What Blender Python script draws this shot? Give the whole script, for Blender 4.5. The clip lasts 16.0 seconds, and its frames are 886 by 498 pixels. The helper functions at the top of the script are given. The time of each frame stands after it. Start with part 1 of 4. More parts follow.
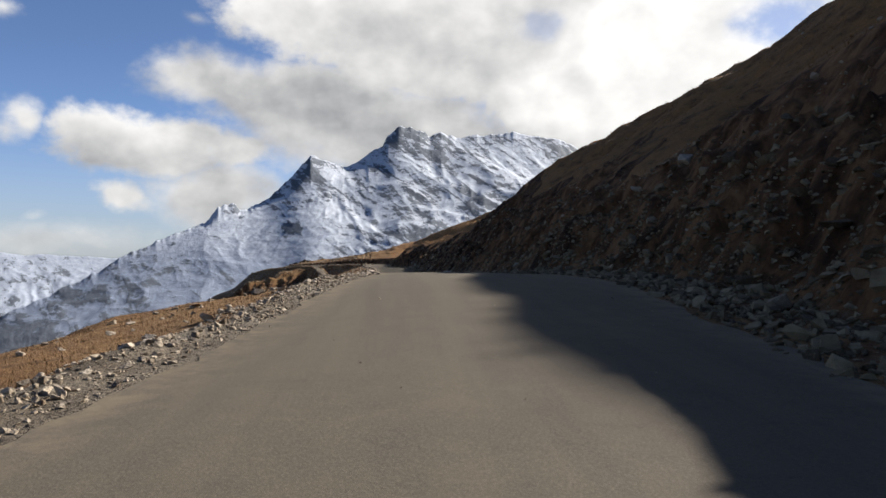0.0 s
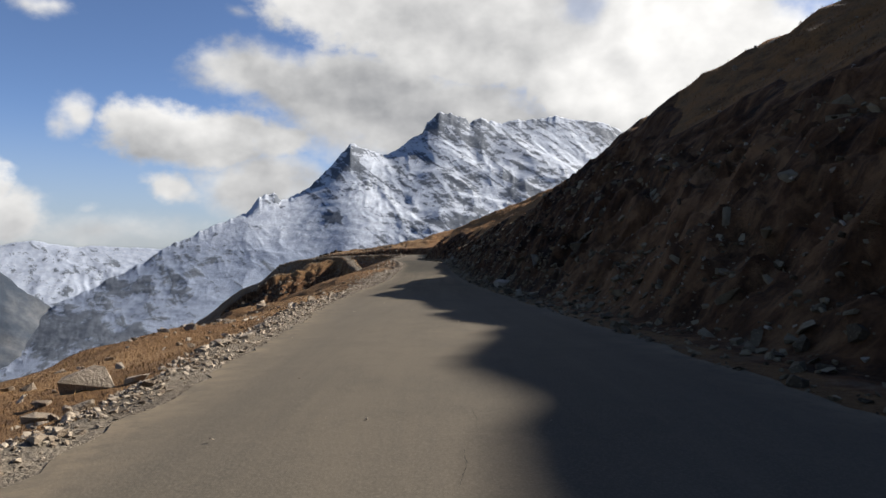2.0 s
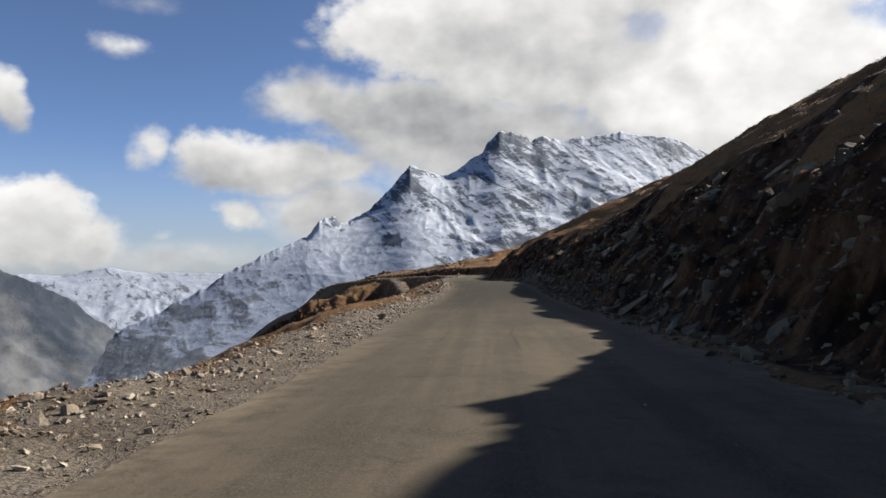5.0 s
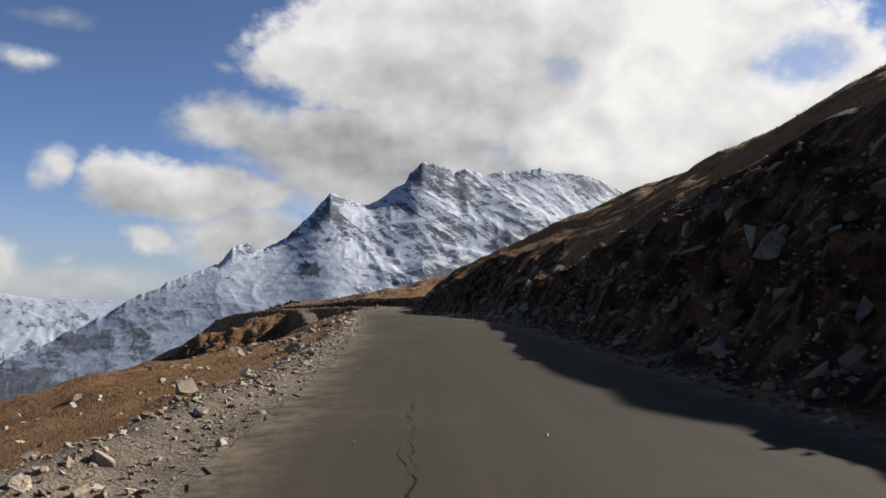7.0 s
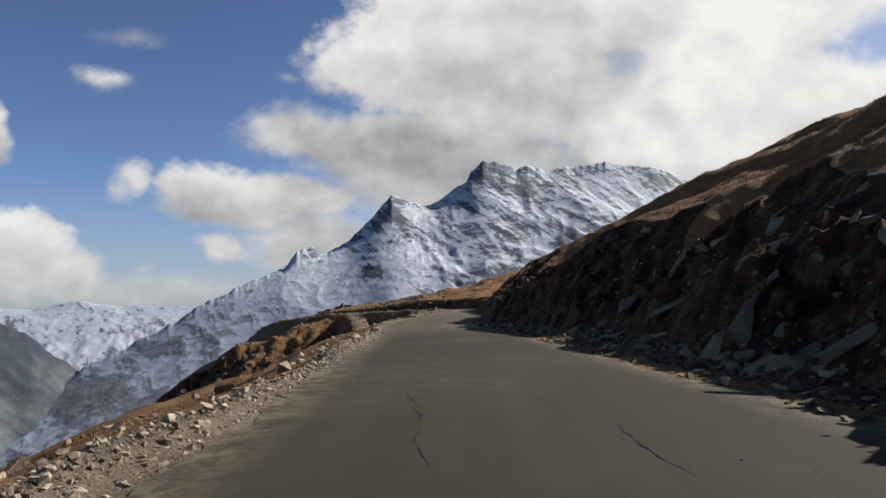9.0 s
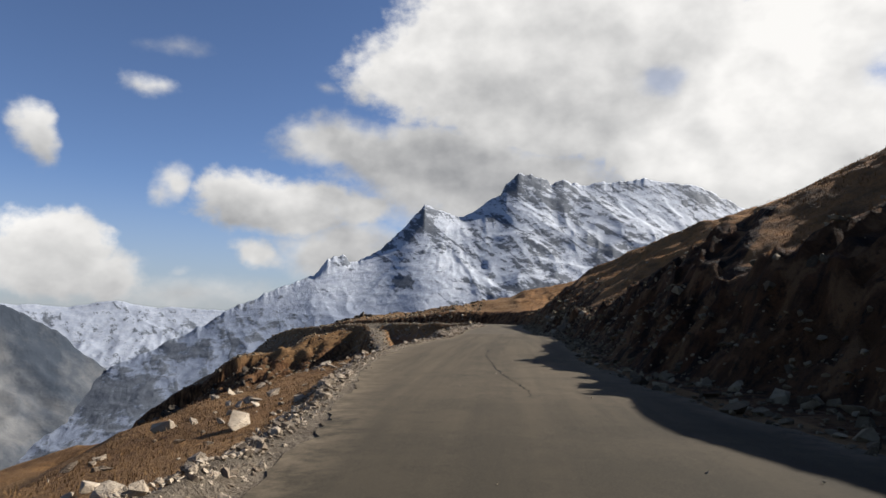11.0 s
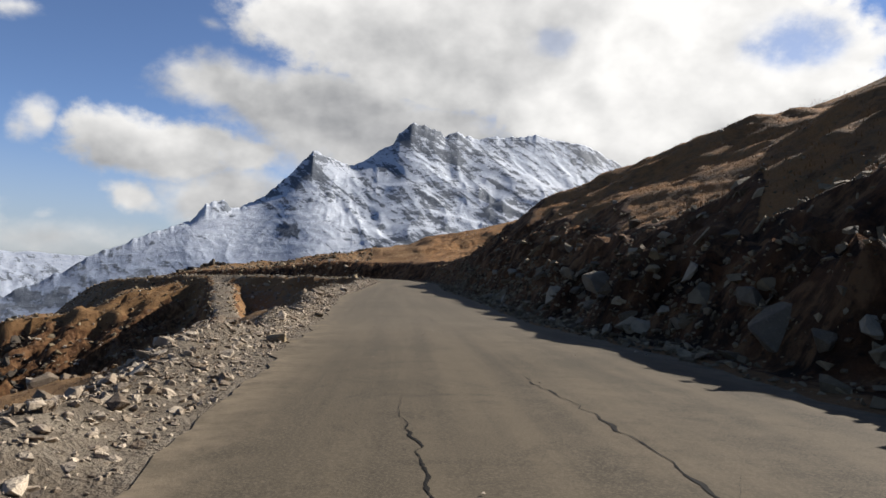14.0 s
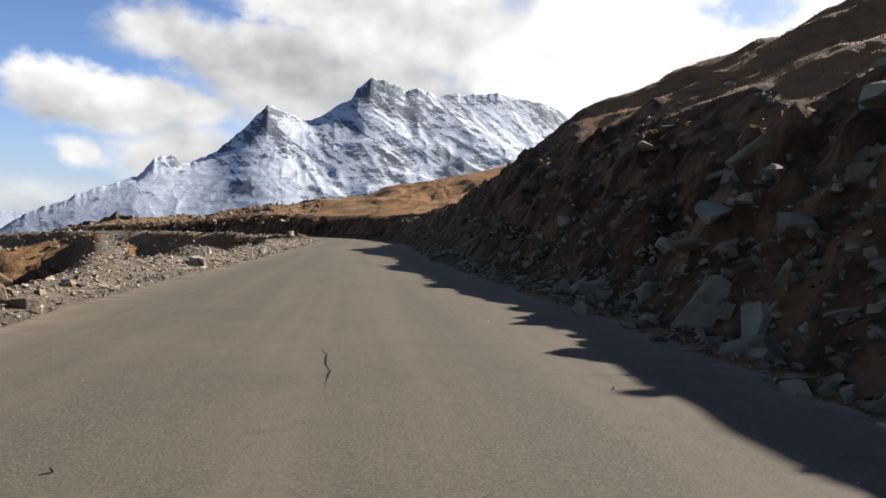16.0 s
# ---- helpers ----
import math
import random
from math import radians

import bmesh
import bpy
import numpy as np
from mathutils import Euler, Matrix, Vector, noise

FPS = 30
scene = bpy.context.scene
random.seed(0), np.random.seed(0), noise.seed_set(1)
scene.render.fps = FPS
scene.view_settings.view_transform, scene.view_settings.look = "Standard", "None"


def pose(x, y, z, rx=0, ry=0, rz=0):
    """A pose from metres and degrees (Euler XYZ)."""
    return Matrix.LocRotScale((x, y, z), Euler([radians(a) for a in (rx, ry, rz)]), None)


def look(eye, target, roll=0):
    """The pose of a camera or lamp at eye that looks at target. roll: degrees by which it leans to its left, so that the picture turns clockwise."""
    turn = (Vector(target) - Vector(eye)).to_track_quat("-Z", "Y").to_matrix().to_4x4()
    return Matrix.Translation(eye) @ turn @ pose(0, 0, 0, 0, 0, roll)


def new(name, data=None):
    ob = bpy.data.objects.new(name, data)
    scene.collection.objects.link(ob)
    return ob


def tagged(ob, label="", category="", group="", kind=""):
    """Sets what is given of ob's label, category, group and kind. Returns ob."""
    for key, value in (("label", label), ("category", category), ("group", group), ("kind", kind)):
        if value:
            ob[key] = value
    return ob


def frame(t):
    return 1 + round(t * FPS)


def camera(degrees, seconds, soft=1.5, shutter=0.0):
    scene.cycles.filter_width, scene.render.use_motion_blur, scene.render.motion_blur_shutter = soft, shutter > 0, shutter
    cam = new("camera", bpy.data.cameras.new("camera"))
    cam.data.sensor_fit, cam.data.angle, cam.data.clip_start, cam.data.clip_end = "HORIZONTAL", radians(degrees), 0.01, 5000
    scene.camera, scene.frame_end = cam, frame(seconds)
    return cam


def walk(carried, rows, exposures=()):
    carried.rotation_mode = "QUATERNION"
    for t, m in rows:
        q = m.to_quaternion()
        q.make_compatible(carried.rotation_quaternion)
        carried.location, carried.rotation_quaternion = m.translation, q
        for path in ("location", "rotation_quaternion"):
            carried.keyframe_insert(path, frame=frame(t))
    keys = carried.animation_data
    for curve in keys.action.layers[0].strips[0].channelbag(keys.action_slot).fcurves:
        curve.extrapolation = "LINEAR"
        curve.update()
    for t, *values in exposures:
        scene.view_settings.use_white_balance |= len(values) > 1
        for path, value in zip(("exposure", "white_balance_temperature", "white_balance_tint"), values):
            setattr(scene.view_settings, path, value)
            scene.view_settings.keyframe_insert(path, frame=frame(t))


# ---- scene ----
cam = camera(66.3, 16.0, soft=1.6)
PATH = [
    (0, pose(0.85, -112.14, 1.82, 90.29, -0.04, -4.55)),
    (0.5, pose(1.42, -103.82, 2.05, 91.35, -0.62, -7.37)),
    (1, pose(2.12, -96.61, 2.37, 93.63, -1.21, -7.93)),
    (1.5, pose(2.70, -89.54, 2.39, 88.58, 0.54, -2.16)),
    (2, pose(2.81, -81.79, 2.18, 89.27, 0.54, -1.04)),
    (2.5, pose(2.71, -73.73, 2.00, 90.76, 0.36, 0.60)),
    (3, pose(2.37, -65.75, 1.65, 91.73, 1.25, 3.35)),
    (3.2, pose(2.21, -62.51, 1.53, 91.17, 1.23, 5.33)),
    (5.3, pose(1.98, -28.05, 0.28, 91.26, 1.27, 3.49)),
    (5.5, pose(1.72, -25.01, 0.23, 91.34, 1.29, 2.06)),
    (6, pose(1.10, -17.69, 0.16, 93.61, 1.56, 0.63)),
    (6.5, pose(0.75, -9.88, -0.04, 93.86, 0.75, -0.83)),
    (7, pose(0.66, -2.65, -0.16, 93.86, 0.19, -2.62)),
    (7.5, pose(0.79, 4.39, -0.28, 93.75, -0.09, -4.32)),
    (8, pose(1.06, 11.36, -0.33, 93.27, 0.00, -3.67)),
    (8.5, pose(1.09, 19.14, -0.25, 93.41, 0.41, -1.52)),
    (9, pose(0.71, 26.42, -0.19, 93.96, 1.42, 2.79)),
    (9.2, pose(0.50, 29.13, -0.21, 93.43, 1.39, 4.05)),
    (11.3, pose(-2.41, 57.66, -0.67, 95.15, -0.99, 5.09)),
    (11.5, pose(-2.75, 60.38, -0.73, 93.27, -0.78, 4.25)),
    (12, pose(-3.41, 67.04, -0.78, 92.23, 0.40, 0.84)),
    (12.5, pose(-3.90, 74.46, -0.81, 91.27, 0.96, -1.52)),
    (13, pose(-4.13, 82.06, -0.78, 93.16, -0.28, -2.44)),
    (13.5, pose(-3.91, 88.72, -0.90, 91.82, -2.71, -3.52)),
    (14, pose(-3.78, 96.41, -1.05, 91.28, -2.03, -4.08)),
    (14.5, pose(-3.55, 103.01, -1.11, 90.27, 0.02, -2.04)),
    (15, pose(-3.51, 110.82, -1.30, 90.39, 0.17, -4.52)),
    (15.5, pose(-3.13, 117.48, -1.45, 88.22, -1.71, -6.61)),
    (16, pose(-2.89, 124.15, -1.75, 88.01, -2.41, -7.54)),
]
EXPOSURE = [(0, 1.16), (1, 1.08), (1.5, 1.1), (3, 1.09), (5.5, 1.02), (7, 0.9), (8.5, 0.95), (9, 0.87), (11.5, 1.0), (13.5, 1.04), (15, 1.2), (16, 1.42)]
walk(cam, PATH, EXPOSURE)

# ---------------------------------------------------------------- light
SKY_LEVEL = 0.75
SUN_AZ, SUN_EL = radians(62.8), radians(29.6)
SUN_DIR = Vector((math.sin(SUN_AZ) * math.cos(SUN_EL), math.cos(SUN_AZ) * math.cos(SUN_EL), math.sin(SUN_EL)))
sun = new("sun", bpy.data.lights.new("sun", "SUN"))
sun.data.energy, sun.data.angle, sun.data.color = 5.0, radians(0.5), (1.0, 0.96, 0.905)
sun.matrix_world = look(SUN_DIR * 300, (0, 0, 0))


class Nodes:
    """Short hand for building a node tree."""

    def __init__(self, tree):
        self.tree = tree
        tree.nodes.clear()

    def add(self, kind, **attrs):
        n = self.tree.nodes.new(kind)
        for key, value in attrs.items():
            setattr(n, key, value)
        return n

    def put(self, socket, value):
        if isinstance(value, bpy.types.NodeSocket):
            self.tree.links.new(value, socket)
        elif value is not None:
            socket.default_value = value

    def math(self, op, a, b=None, c=None, clamp=False):
        n = self.add("ShaderNodeMath", operation=op, use_clamp=clamp)
        for i, v in enumerate((a, b, c)):
            if v is not None:
                self.put(n.inputs[i], v)
        return n.outputs[0]

    def noise(self, vec, scale, detail=5.0, rough=0.55, distort=0.0, dims="3D"):
        n = self.add("ShaderNodeTexNoise", noise_dimensions=dims)
        self.put(n.inputs["Vector"], vec)
        n.inputs["Scale"].default_value, n.inputs["Detail"].default_value = scale, detail
        n.inputs["Roughness"].default_value, n.inputs["Distortion"].default_value = rough, distort
        return n.outputs["Fac"]

    def smooth(self, value, lo, hi, to_lo=0.0, to_hi=1.0):
        n = self.add("ShaderNodeMapRange", interpolation_type="SMOOTHSTEP")
        self.put(n.inputs["Value"], value)
        for key, v in (("From Min", lo), ("From Max", hi), ("To Min", to_lo), ("To Max", to_hi)):
            n.inputs[key].default_value = v
        return n.outputs["Result"]

    def mix(self, fac, a, b, blend="MIX"):
        n = self.add("ShaderNodeMix", data_type="RGBA", blend_type=blend)
        self.put(n.inputs[0], fac)
        for sock, v in ((n.inputs[6], a), (n.inputs[7], b)):
            self.put(sock, (*v, 1.0) if isinstance(v, tuple) and len(v) == 3 else v)
        return n.outputs[2]

    def turned(self, vec, degrees, s):
        """Turned about the y axis, then stretched."""
        n = self.add("ShaderNodeMapping")
        self.put(n.inputs["Vector"], vec)
        n.inputs["Rotation"].default_value = (0, radians(degrees), 0)
        return self.scaled(n.outputs[0], s)

    def scaled(self, vec, s):
        n = self.add("ShaderNodeMapping")
        self.put(n.inputs["Vector"], vec)
        n.inputs["Scale"].default_value = s
        return n.outputs[0]


def sky_world():
    world = bpy.data.worlds.new("sky")
    scene.world = world
    world.use_nodes = True
    N = Nodes(world.node_tree)
    sky = N.add("ShaderNodeTexSky", sky_type="NISHITA", sun_disc=False)
    sky.sun_elevation, sky.sun_rotation, sky.altitude = SUN_EL, SUN_AZ, 3900
    sky.dust_density, sky.ozone_density = 0.6, 2.0
    way = N.add("ShaderNodeTexCoord").outputs["Generated"]
    sep = N.add("ShaderNodeSeparateXYZ")
    N.put(sep.inputs[0], way)
    deg = 180 / math.pi
    az = N.math("MULTIPLY", N.math("ARCTAN2", sep.outputs[0], sep.outputs[1]), deg)
    el = N.math("MULTIPLY", N.math("ARCSINE", sep.outputs[2]), deg)
    # billows push the outlines about, at three sizes
    stretch = N.scaled(way, (1.0, 1.0, 1.35))
    shove = [N.math("SUBTRACT", N.noise(stretch, k, 3.0, 0.5), 0.5) for k in (6.0, 17.0)]
    fine = N.math("SUBTRACT", N.noise(stretch, 42.0, 6.0, 0.62), 0.5)
    side = N.math("SUBTRACT", N.noise(N.scaled(way, (1.3, 0.8, 1.1)), 9.0, 3.0, 0.5), 0.5)
    az_w = N.math("ADD", az, N.math("MULTIPLY", side, 6.0))
    el_w = N.math("ADD", el, N.math("MULTIPLY", shove[0], 3.2))
    ragged = N.math("ADD", N.math("MULTIPLY", shove[1], 2.6), N.math("MULTIPLY", fine, 2.4))
    # cloud bodies: bearing, height, half widths in degrees, softness of the edge, tone at the top and at the base
    bodies = ((5.9, 20.3, 18.3, 9.0, 1.4, 0.86, 0.48), (23.1, 13.8, 16.4, 11.1, 1.4, 1.0, 0.74), (-5.6, 12.3, 12.0, 4.6, 1.8, 0.42, 0.20), (5.8, 30.0, 15.7, 7.1, 1.6, 0.8, 0.6),
              (-13.7, 13.6, 6.1, 2.8, 1.6, 0.45, 0.3), (-18.7, 8.3, 8.6, 2.8, 1.0, 0.62, 0.16), (-23.1, 9.2, 4.1, 1.9, 0.8, 0.85, 0.4), (-13.1, 8.3, 4.0, 2.0, 1.0, 0.62, 0.3),
              (-28.1, 9.3, 1.6, 2.0, 1.2, 0.62, 0.5), (-20.5, 4.4, 2.0, 1.6, 0.9, 0.78, 0.45), (-14.0, 5.0, 7.0, 3.8, 2.2, 0.5, 0.36), (-25.8, 2.8, 0.6, 0.4, 0.9, 0.5, 0.5),
              (-35.8, 3.8, 4.9, 3.6, 1.0, 0.82, 0.4), (-31.4, 2.2, 4.2, 2.3, 1.1, 0.72, 0.42), (-37.4, 12.3, 2.1, 2.4, 1.0, 0.68, 0.4), (-29.0, 16.8, 2.3, 1.0, 1.1, 0.85, 0.6),
              (-27.9, 20.0, 2.5, 0.6, 1.8, 0.35, 0.3), (-7.6, 19.5, 7.3, 3.7, 1.2, 0.72, 0.5), (-15.3, 18.1, 1.3, 0.5, 1.2, 0.4, 0.3), (0.2, 10.0, 16.7, 5.2, 2.4, 0.42, 0.36),
              (-25.0, 1.0, 7.9, 1.6, 2.2, 0.5, 0.45),
              (60, 12, 24, 13, 2.0, 0.95, 0.8))
    inside, alpha, tone = None, None, None
    for a0, e0, ra, re, soft, top, base in bodies:
        da = N.math("MULTIPLY", N.math("SUBTRACT", az_w, a0), 1 / ra)
        de = N.math("MULTIPLY", N.math("SUBTRACT", el_w, e0), 1 / re)
        r = N.math("SQRT", N.math("ADD", N.math("MULTIPLY", da, da), N.math("MULTIPLY", de, de)))
        size = min(ra, re)
        depth = N.math("MULTIPLY", N.math("SUBTRACT", 1.0, r), size)
        depth = N.math("ADD", depth, N.math("MULTIPLY", ragged, min(1.0, 0.35 + size / 9)))
        cover = N.smooth(depth, -0.15 * soft, 1.15 * soft)
        mine = N.smooth(de, -0.9, 0.75, base, top)
        tone = mine if tone is None else N.mix(N.smooth(N.math("SUBTRACT", depth, inside), -2.6, 3.0), tone, mine)
        inside = depth if inside is None else N.math("MAXIMUM", inside, depth)
        alpha = cover if alpha is None else N.math("MAXIMUM", alpha, cover)
    # clear gaps in the cloud
    for a0, e0, ra, re, w in ((31.5, 17.3, 3.2, 1.7, 0.75), (12.7, 18.3, 2.0, 1.2, 0.38)):
        da = N.math("MULTIPLY", N.math("SUBTRACT", az_w, a0), 1 / ra)
        de = N.math("MULTIPLY", N.math("SUBTRACT", el_w, e0), 1 / re)
        d2 = N.math("ADD", N.math("MULTIPLY", da, da), N.math("MULTIPLY", de, de))
        d2 = N.math("SUBTRACT", d2, N.math("MULTIPLY", fine, 1.6))
        hole = N.math("MULTIPLY", N.math("EXPONENT", N.math("MULTIPLY", N.math("MULTIPLY", d2, d2), -1.0)), w)
        alpha = N.math("MULTIPLY", alpha, N.math("SUBTRACT", 1.0, hole, clamp=True), clamp=True)
    # the same billows sampled a little nearer the sun give lit sides and grey ones
    up = N.add("ShaderNodeVectorMath", operation="ADD")
    N.put(up.inputs[0], stretch)
    up.inputs[1].default_value = (0.020, 0.012, 0.034)
    billow = N.math("SUBTRACT", N.noise(stretch, 9.0, 4.0, 0.5), N.noise(up.outputs[0], 9.0, 4.0, 0.5))
    crisp = N.math("SUBTRACT", N.noise(stretch, 26.0, 4.0, 0.5), N.noise(up.outputs[0], 26.0, 4.0, 0.5))
    lit = N.math("ADD", tone, N.math("MULTIPLY", billow, 0.8))
    lit = N.math("ADD", lit, N.math("MULTIPLY", crisp, 0.22))
    lit = N.math("ADD", lit, N.math("MULTIPLY", shove[0], 0.35))
    # thin rims towards the blue are brighter than the thick middle
    lit = N.math("ADD", lit, N.smooth(inside, 0.3, 3.0, 0.10, -0.04))
    cloud = N.mix(N.math("MAXIMUM", N.math("MINIMUM", lit, 1.0), 0.0), (0.150, 0.157, 0.170), (0.660, 0.650, 0.635))
    clear = N.mix(1.0, sky.outputs[0], (0.073, 0.075, 0.083), "MULTIPLY")
    # milky air low over the valley
    clear = N.mix(N.smooth(el, -3.0, 11.0, 0.9, 0.0), clear, (0.235, 0.258, 0.292))
    out = N.add("ShaderNodeOutputWorld")
    bg = N.add("ShaderNodeBackground")
    bg.inputs["Strength"].default_value = SKY_LEVEL
    N.put(bg.inputs["Color"], N.mix(alpha, clear, cloud))
    N.put(out.inputs["Surface"], bg.outputs[0])


sky_world()


# ---------------------------------------------------------------- materials
def material(name, build, rough=0.9, spec=0.25):
    m = bpy.data.materials.new(name)
    m.use_nodes = True
    N = Nodes(m.node_tree)
    out = N.add("ShaderNodeOutputMaterial")
    b = N.add("ShaderNodeBsdfPrincipled")
    b.inputs["Roughness"].default_value = rough
    b.inputs["Specular IOR Level"].default_value = spec
    N.put(out.inputs["Surface"], b.outputs[0])
    pos = N.add("ShaderNodeNewGeometry").outputs["Position"]
    obj = N.add("ShaderNodeTexCoord").outputs["Object"]
    color, height, depth = build(N, pos, obj, b)
    N.put(b.inputs["Base Color"], color)
    if height is not None:
        bump = N.add("ShaderNodeBump")
        bump.inputs["Strength"].default_value, bump.inputs["Distance"].default_value = 1.0, depth
        N.put(bump.inputs["Height"], height)
        N.put(b.inputs["Normal"], bump.outputs[0])
    return m


def attribute(N, name):
    return N.add("ShaderNodeAttribute", attribute_name=name).outputs["Fac"]


def asphalt(N, pos, obj, b):
    streak = N.noise(N.scaled(pos, (1.5, 0.045, 1)), 1.0, 5.0, 0.62, 0.4)
    patchy = N.noise(pos, 0.30, 6.0, 0.68, 0.5)
    blotch = N.noise(pos, 1.9, 7.0, 0.74, 0.7)
    skid = N.noise(N.scaled(pos, (0.9, 3.2, 1)), 0.55, 5.0, 0.66, 0.5)
    grain = N.noise(pos, 46.0, 3.0, 0.8)
    chips = N.noise(pos, 13.0, 5.0, 0.8)
    c = N.mix(N.smooth(streak, 0.36, 0.64), (0.0546, 0.0448, 0.0318), (0.0883, 0.0703, 0.0474))
    c = N.mix(N.smooth(patchy, 0.48, 0.66, 0, 0.7), c, (0.0446, 0.0378, 0.0271))
    c = N.mix(N.smooth(blotch, 0.52, 0.70, 0, 0.6), c, (0.0373, 0.0314, 0.0231))
    c = N.mix(N.smooth(blotch, 0.46, 0.30, 0, 0.5), c, (0.1039, 0.0831, 0.0568))
    c = N.mix(N.smooth(skid, 0.60, 0.74, 0, 0.45), c, (0.0290, 0.0251, 0.0190))
    c = N.mix(N.smooth(grain, 0.44, 0.66, 0, 0.65), c, (0.1206, 0.0982, 0.0696))
    c = N.mix(N.smooth(chips, 0.60, 0.74, 0, 0.8), c, (0.0269, 0.0224, 0.0167))
    c = N.mix(attribute(N, "old"), c, (0.0290, 0.0255, 0.0183))
    c = N.mix(attribute(N, "worn"), c, N.mix(grain, (0.0950, 0.0800, 0.0620), (0.1500, 0.1280, 0.1000)))
    dust = N.math("MULTIPLY", attribute(N, "dust"), N.smooth(N.noise(pos, 2.2, 7.0, 0.75), 0.34, 0.66))
    c = N.mix(dust, c, (0.1674, 0.1305, 0.0882))
    h = N.math("ADD", N.math("MULTIPLY", grain, 0.7), N.math("ADD", N.math("MULTIPLY", chips, 0.7), blotch))
    return c, h, 0.0035


def soil(N, pos, obj, b):
    bank, gravel = attribute(N, "bank"), attribute(N, "gravel")
    n1 = N.noise(pos, 0.12, 5.0, 0.6)
    n2 = N.noise(pos, 0.9, 6.0, 0.68)
    tuft = N.noise(N.scaled(pos, (1.6, 1.6, 3.0)), 1.0, 6.0, 0.7, 0.6)
    fibre = N.noise(N.scaled(pos, (9, 9, 3)), 1.0, 5.0, 0.7, 0.8)
    fine = N.noise(pos, 16.0, 4.0, 0.72)
    grass = N.mix(N.smooth(n1, 0.35, 0.68), (0.1250, 0.0660, 0.0280), (0.2050, 0.1200, 0.0560))
    grass = N.mix(N.smooth(fibre, 0.4, 0.72, 0, 0.7), grass, (0.2450, 0.1370, 0.0580))
    grass = N.mix(N.smooth(n2, 0.55, 0.72, 0, 0.75), grass, (0.0620, 0.0310, 0.0135))
    grass = N.mix(N.smooth(tuft, 0.55, 0.68, 0, 0.65), grass, (0.0330, 0.0180, 0.0090))
    grass = N.mix(N.math("MULTIPLY", attribute(N, "hillward"), N.smooth(n2, 0.62, 0.40)), grass, N.mix(fibre, (0.1500, 0.0680, 0.0230), (0.4200, 0.2050, 0.0740)))
    clod = N.noise(pos, 3.2, 6.0, 0.7)
    run = N.noise(N.scaled(pos, (1.0, 1.0, 0.22)), 1.3, 6.0, 0.66, 0.3)
    # brown earth; its near-black tones also deepen the bank's shade by colour
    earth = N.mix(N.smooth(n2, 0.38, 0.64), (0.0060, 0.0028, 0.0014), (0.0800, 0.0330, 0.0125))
    earth = N.mix(N.smooth(n1, 0.46, 0.66, 0, 0.7), earth, (0.0900, 0.0430, 0.0180))
    earth = N.mix(N.smooth(run, 0.49, 0.63, 0, 0.8), earth, (0.1650, 0.0880, 0.0400))
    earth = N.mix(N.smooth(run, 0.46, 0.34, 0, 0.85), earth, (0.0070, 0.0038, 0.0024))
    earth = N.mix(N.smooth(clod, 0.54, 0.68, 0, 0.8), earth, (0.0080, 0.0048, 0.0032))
    earth = N.mix(N.smooth(fine, 0.58, 0.74, 0, 0.5), earth, (0.1000, 0.0720, 0.0480))
    brown = N.mix(N.smooth(run, 0.36, 0.66), (0.0720, 0.0325, 0.0130), (0.2450, 0.1260, 0.0570))
    earth = N.mix(N.math("MULTIPLY", attribute(N, "dry"), N.smooth(N.math("ADD", n1, N.math("MULTIPLY", clod, 0.5)), 0.55, 0.85)), earth, brown)
    sand = N.mix(N.smooth(n2, 0.35, 0.7), (0.1080, 0.0850, 0.0610), (0.1950, 0.1600, 0.1180))
    sand = N.mix(N.smooth(fine, 0.50, 0.66, 0, 0.8), sand, (0.0760, 0.0590, 0.0420))
    sand = N.mix(N.smooth(clod, 0.56, 0.70, 0, 0.6), sand, (0.2068, 0.1725, 0.1320))
    mess = N.math("MULTIPLY", N.math("SUBTRACT", n2, 0.5), 0.9)
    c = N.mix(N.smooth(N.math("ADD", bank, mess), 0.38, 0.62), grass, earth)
    c = N.mix(N.smooth(N.math("ADD", gravel, mess), 0.38, 0.66), c, sand)
    h = N.math("ADD", N.math("MULTIPLY", fibre, 0.5), N.math("ADD", N.math("MULTIPLY", fine, 0.5), N.math("MULTIPLY", n2, 1.2)))
    h = N.math("ADD", h, N.math("ADD", N.math("MULTIPLY", tuft, 0.8), N.math("MULTIPLY", clod, 0.6)))
    return c, h, 0.12


def stone(light, dark):
    def build(N, pos, obj, b):
        tone = N.add("ShaderNodeObjectInfo").outputs["Random"]
        isle = N.add("ShaderNodeNewGeometry").outputs["Random Per Island"]
        n = N.noise(pos, 3.5, 6.0, 0.65)
        f = N.noise(pos, 28.0, 4.0, 0.7)
        pick = N.math("FRACT", N.math("ADD", N.math("MULTIPLY", tone, 3.7), isle))
        c = N.mix(pick, dark, light)
        c = N.mix(N.smooth(n, 0.4, 0.7, 0, 0.5), c, tuple(v * 0.55 for v in dark))
        c = N.mix(N.smooth(f, 0.5, 0.75, 0, 0.4), c, tuple(min(1, v * 1.25) for v in light))
        return c, N.math("ADD", n, N.math("MULTIPLY", f, 0.3)), 0.05
    return build


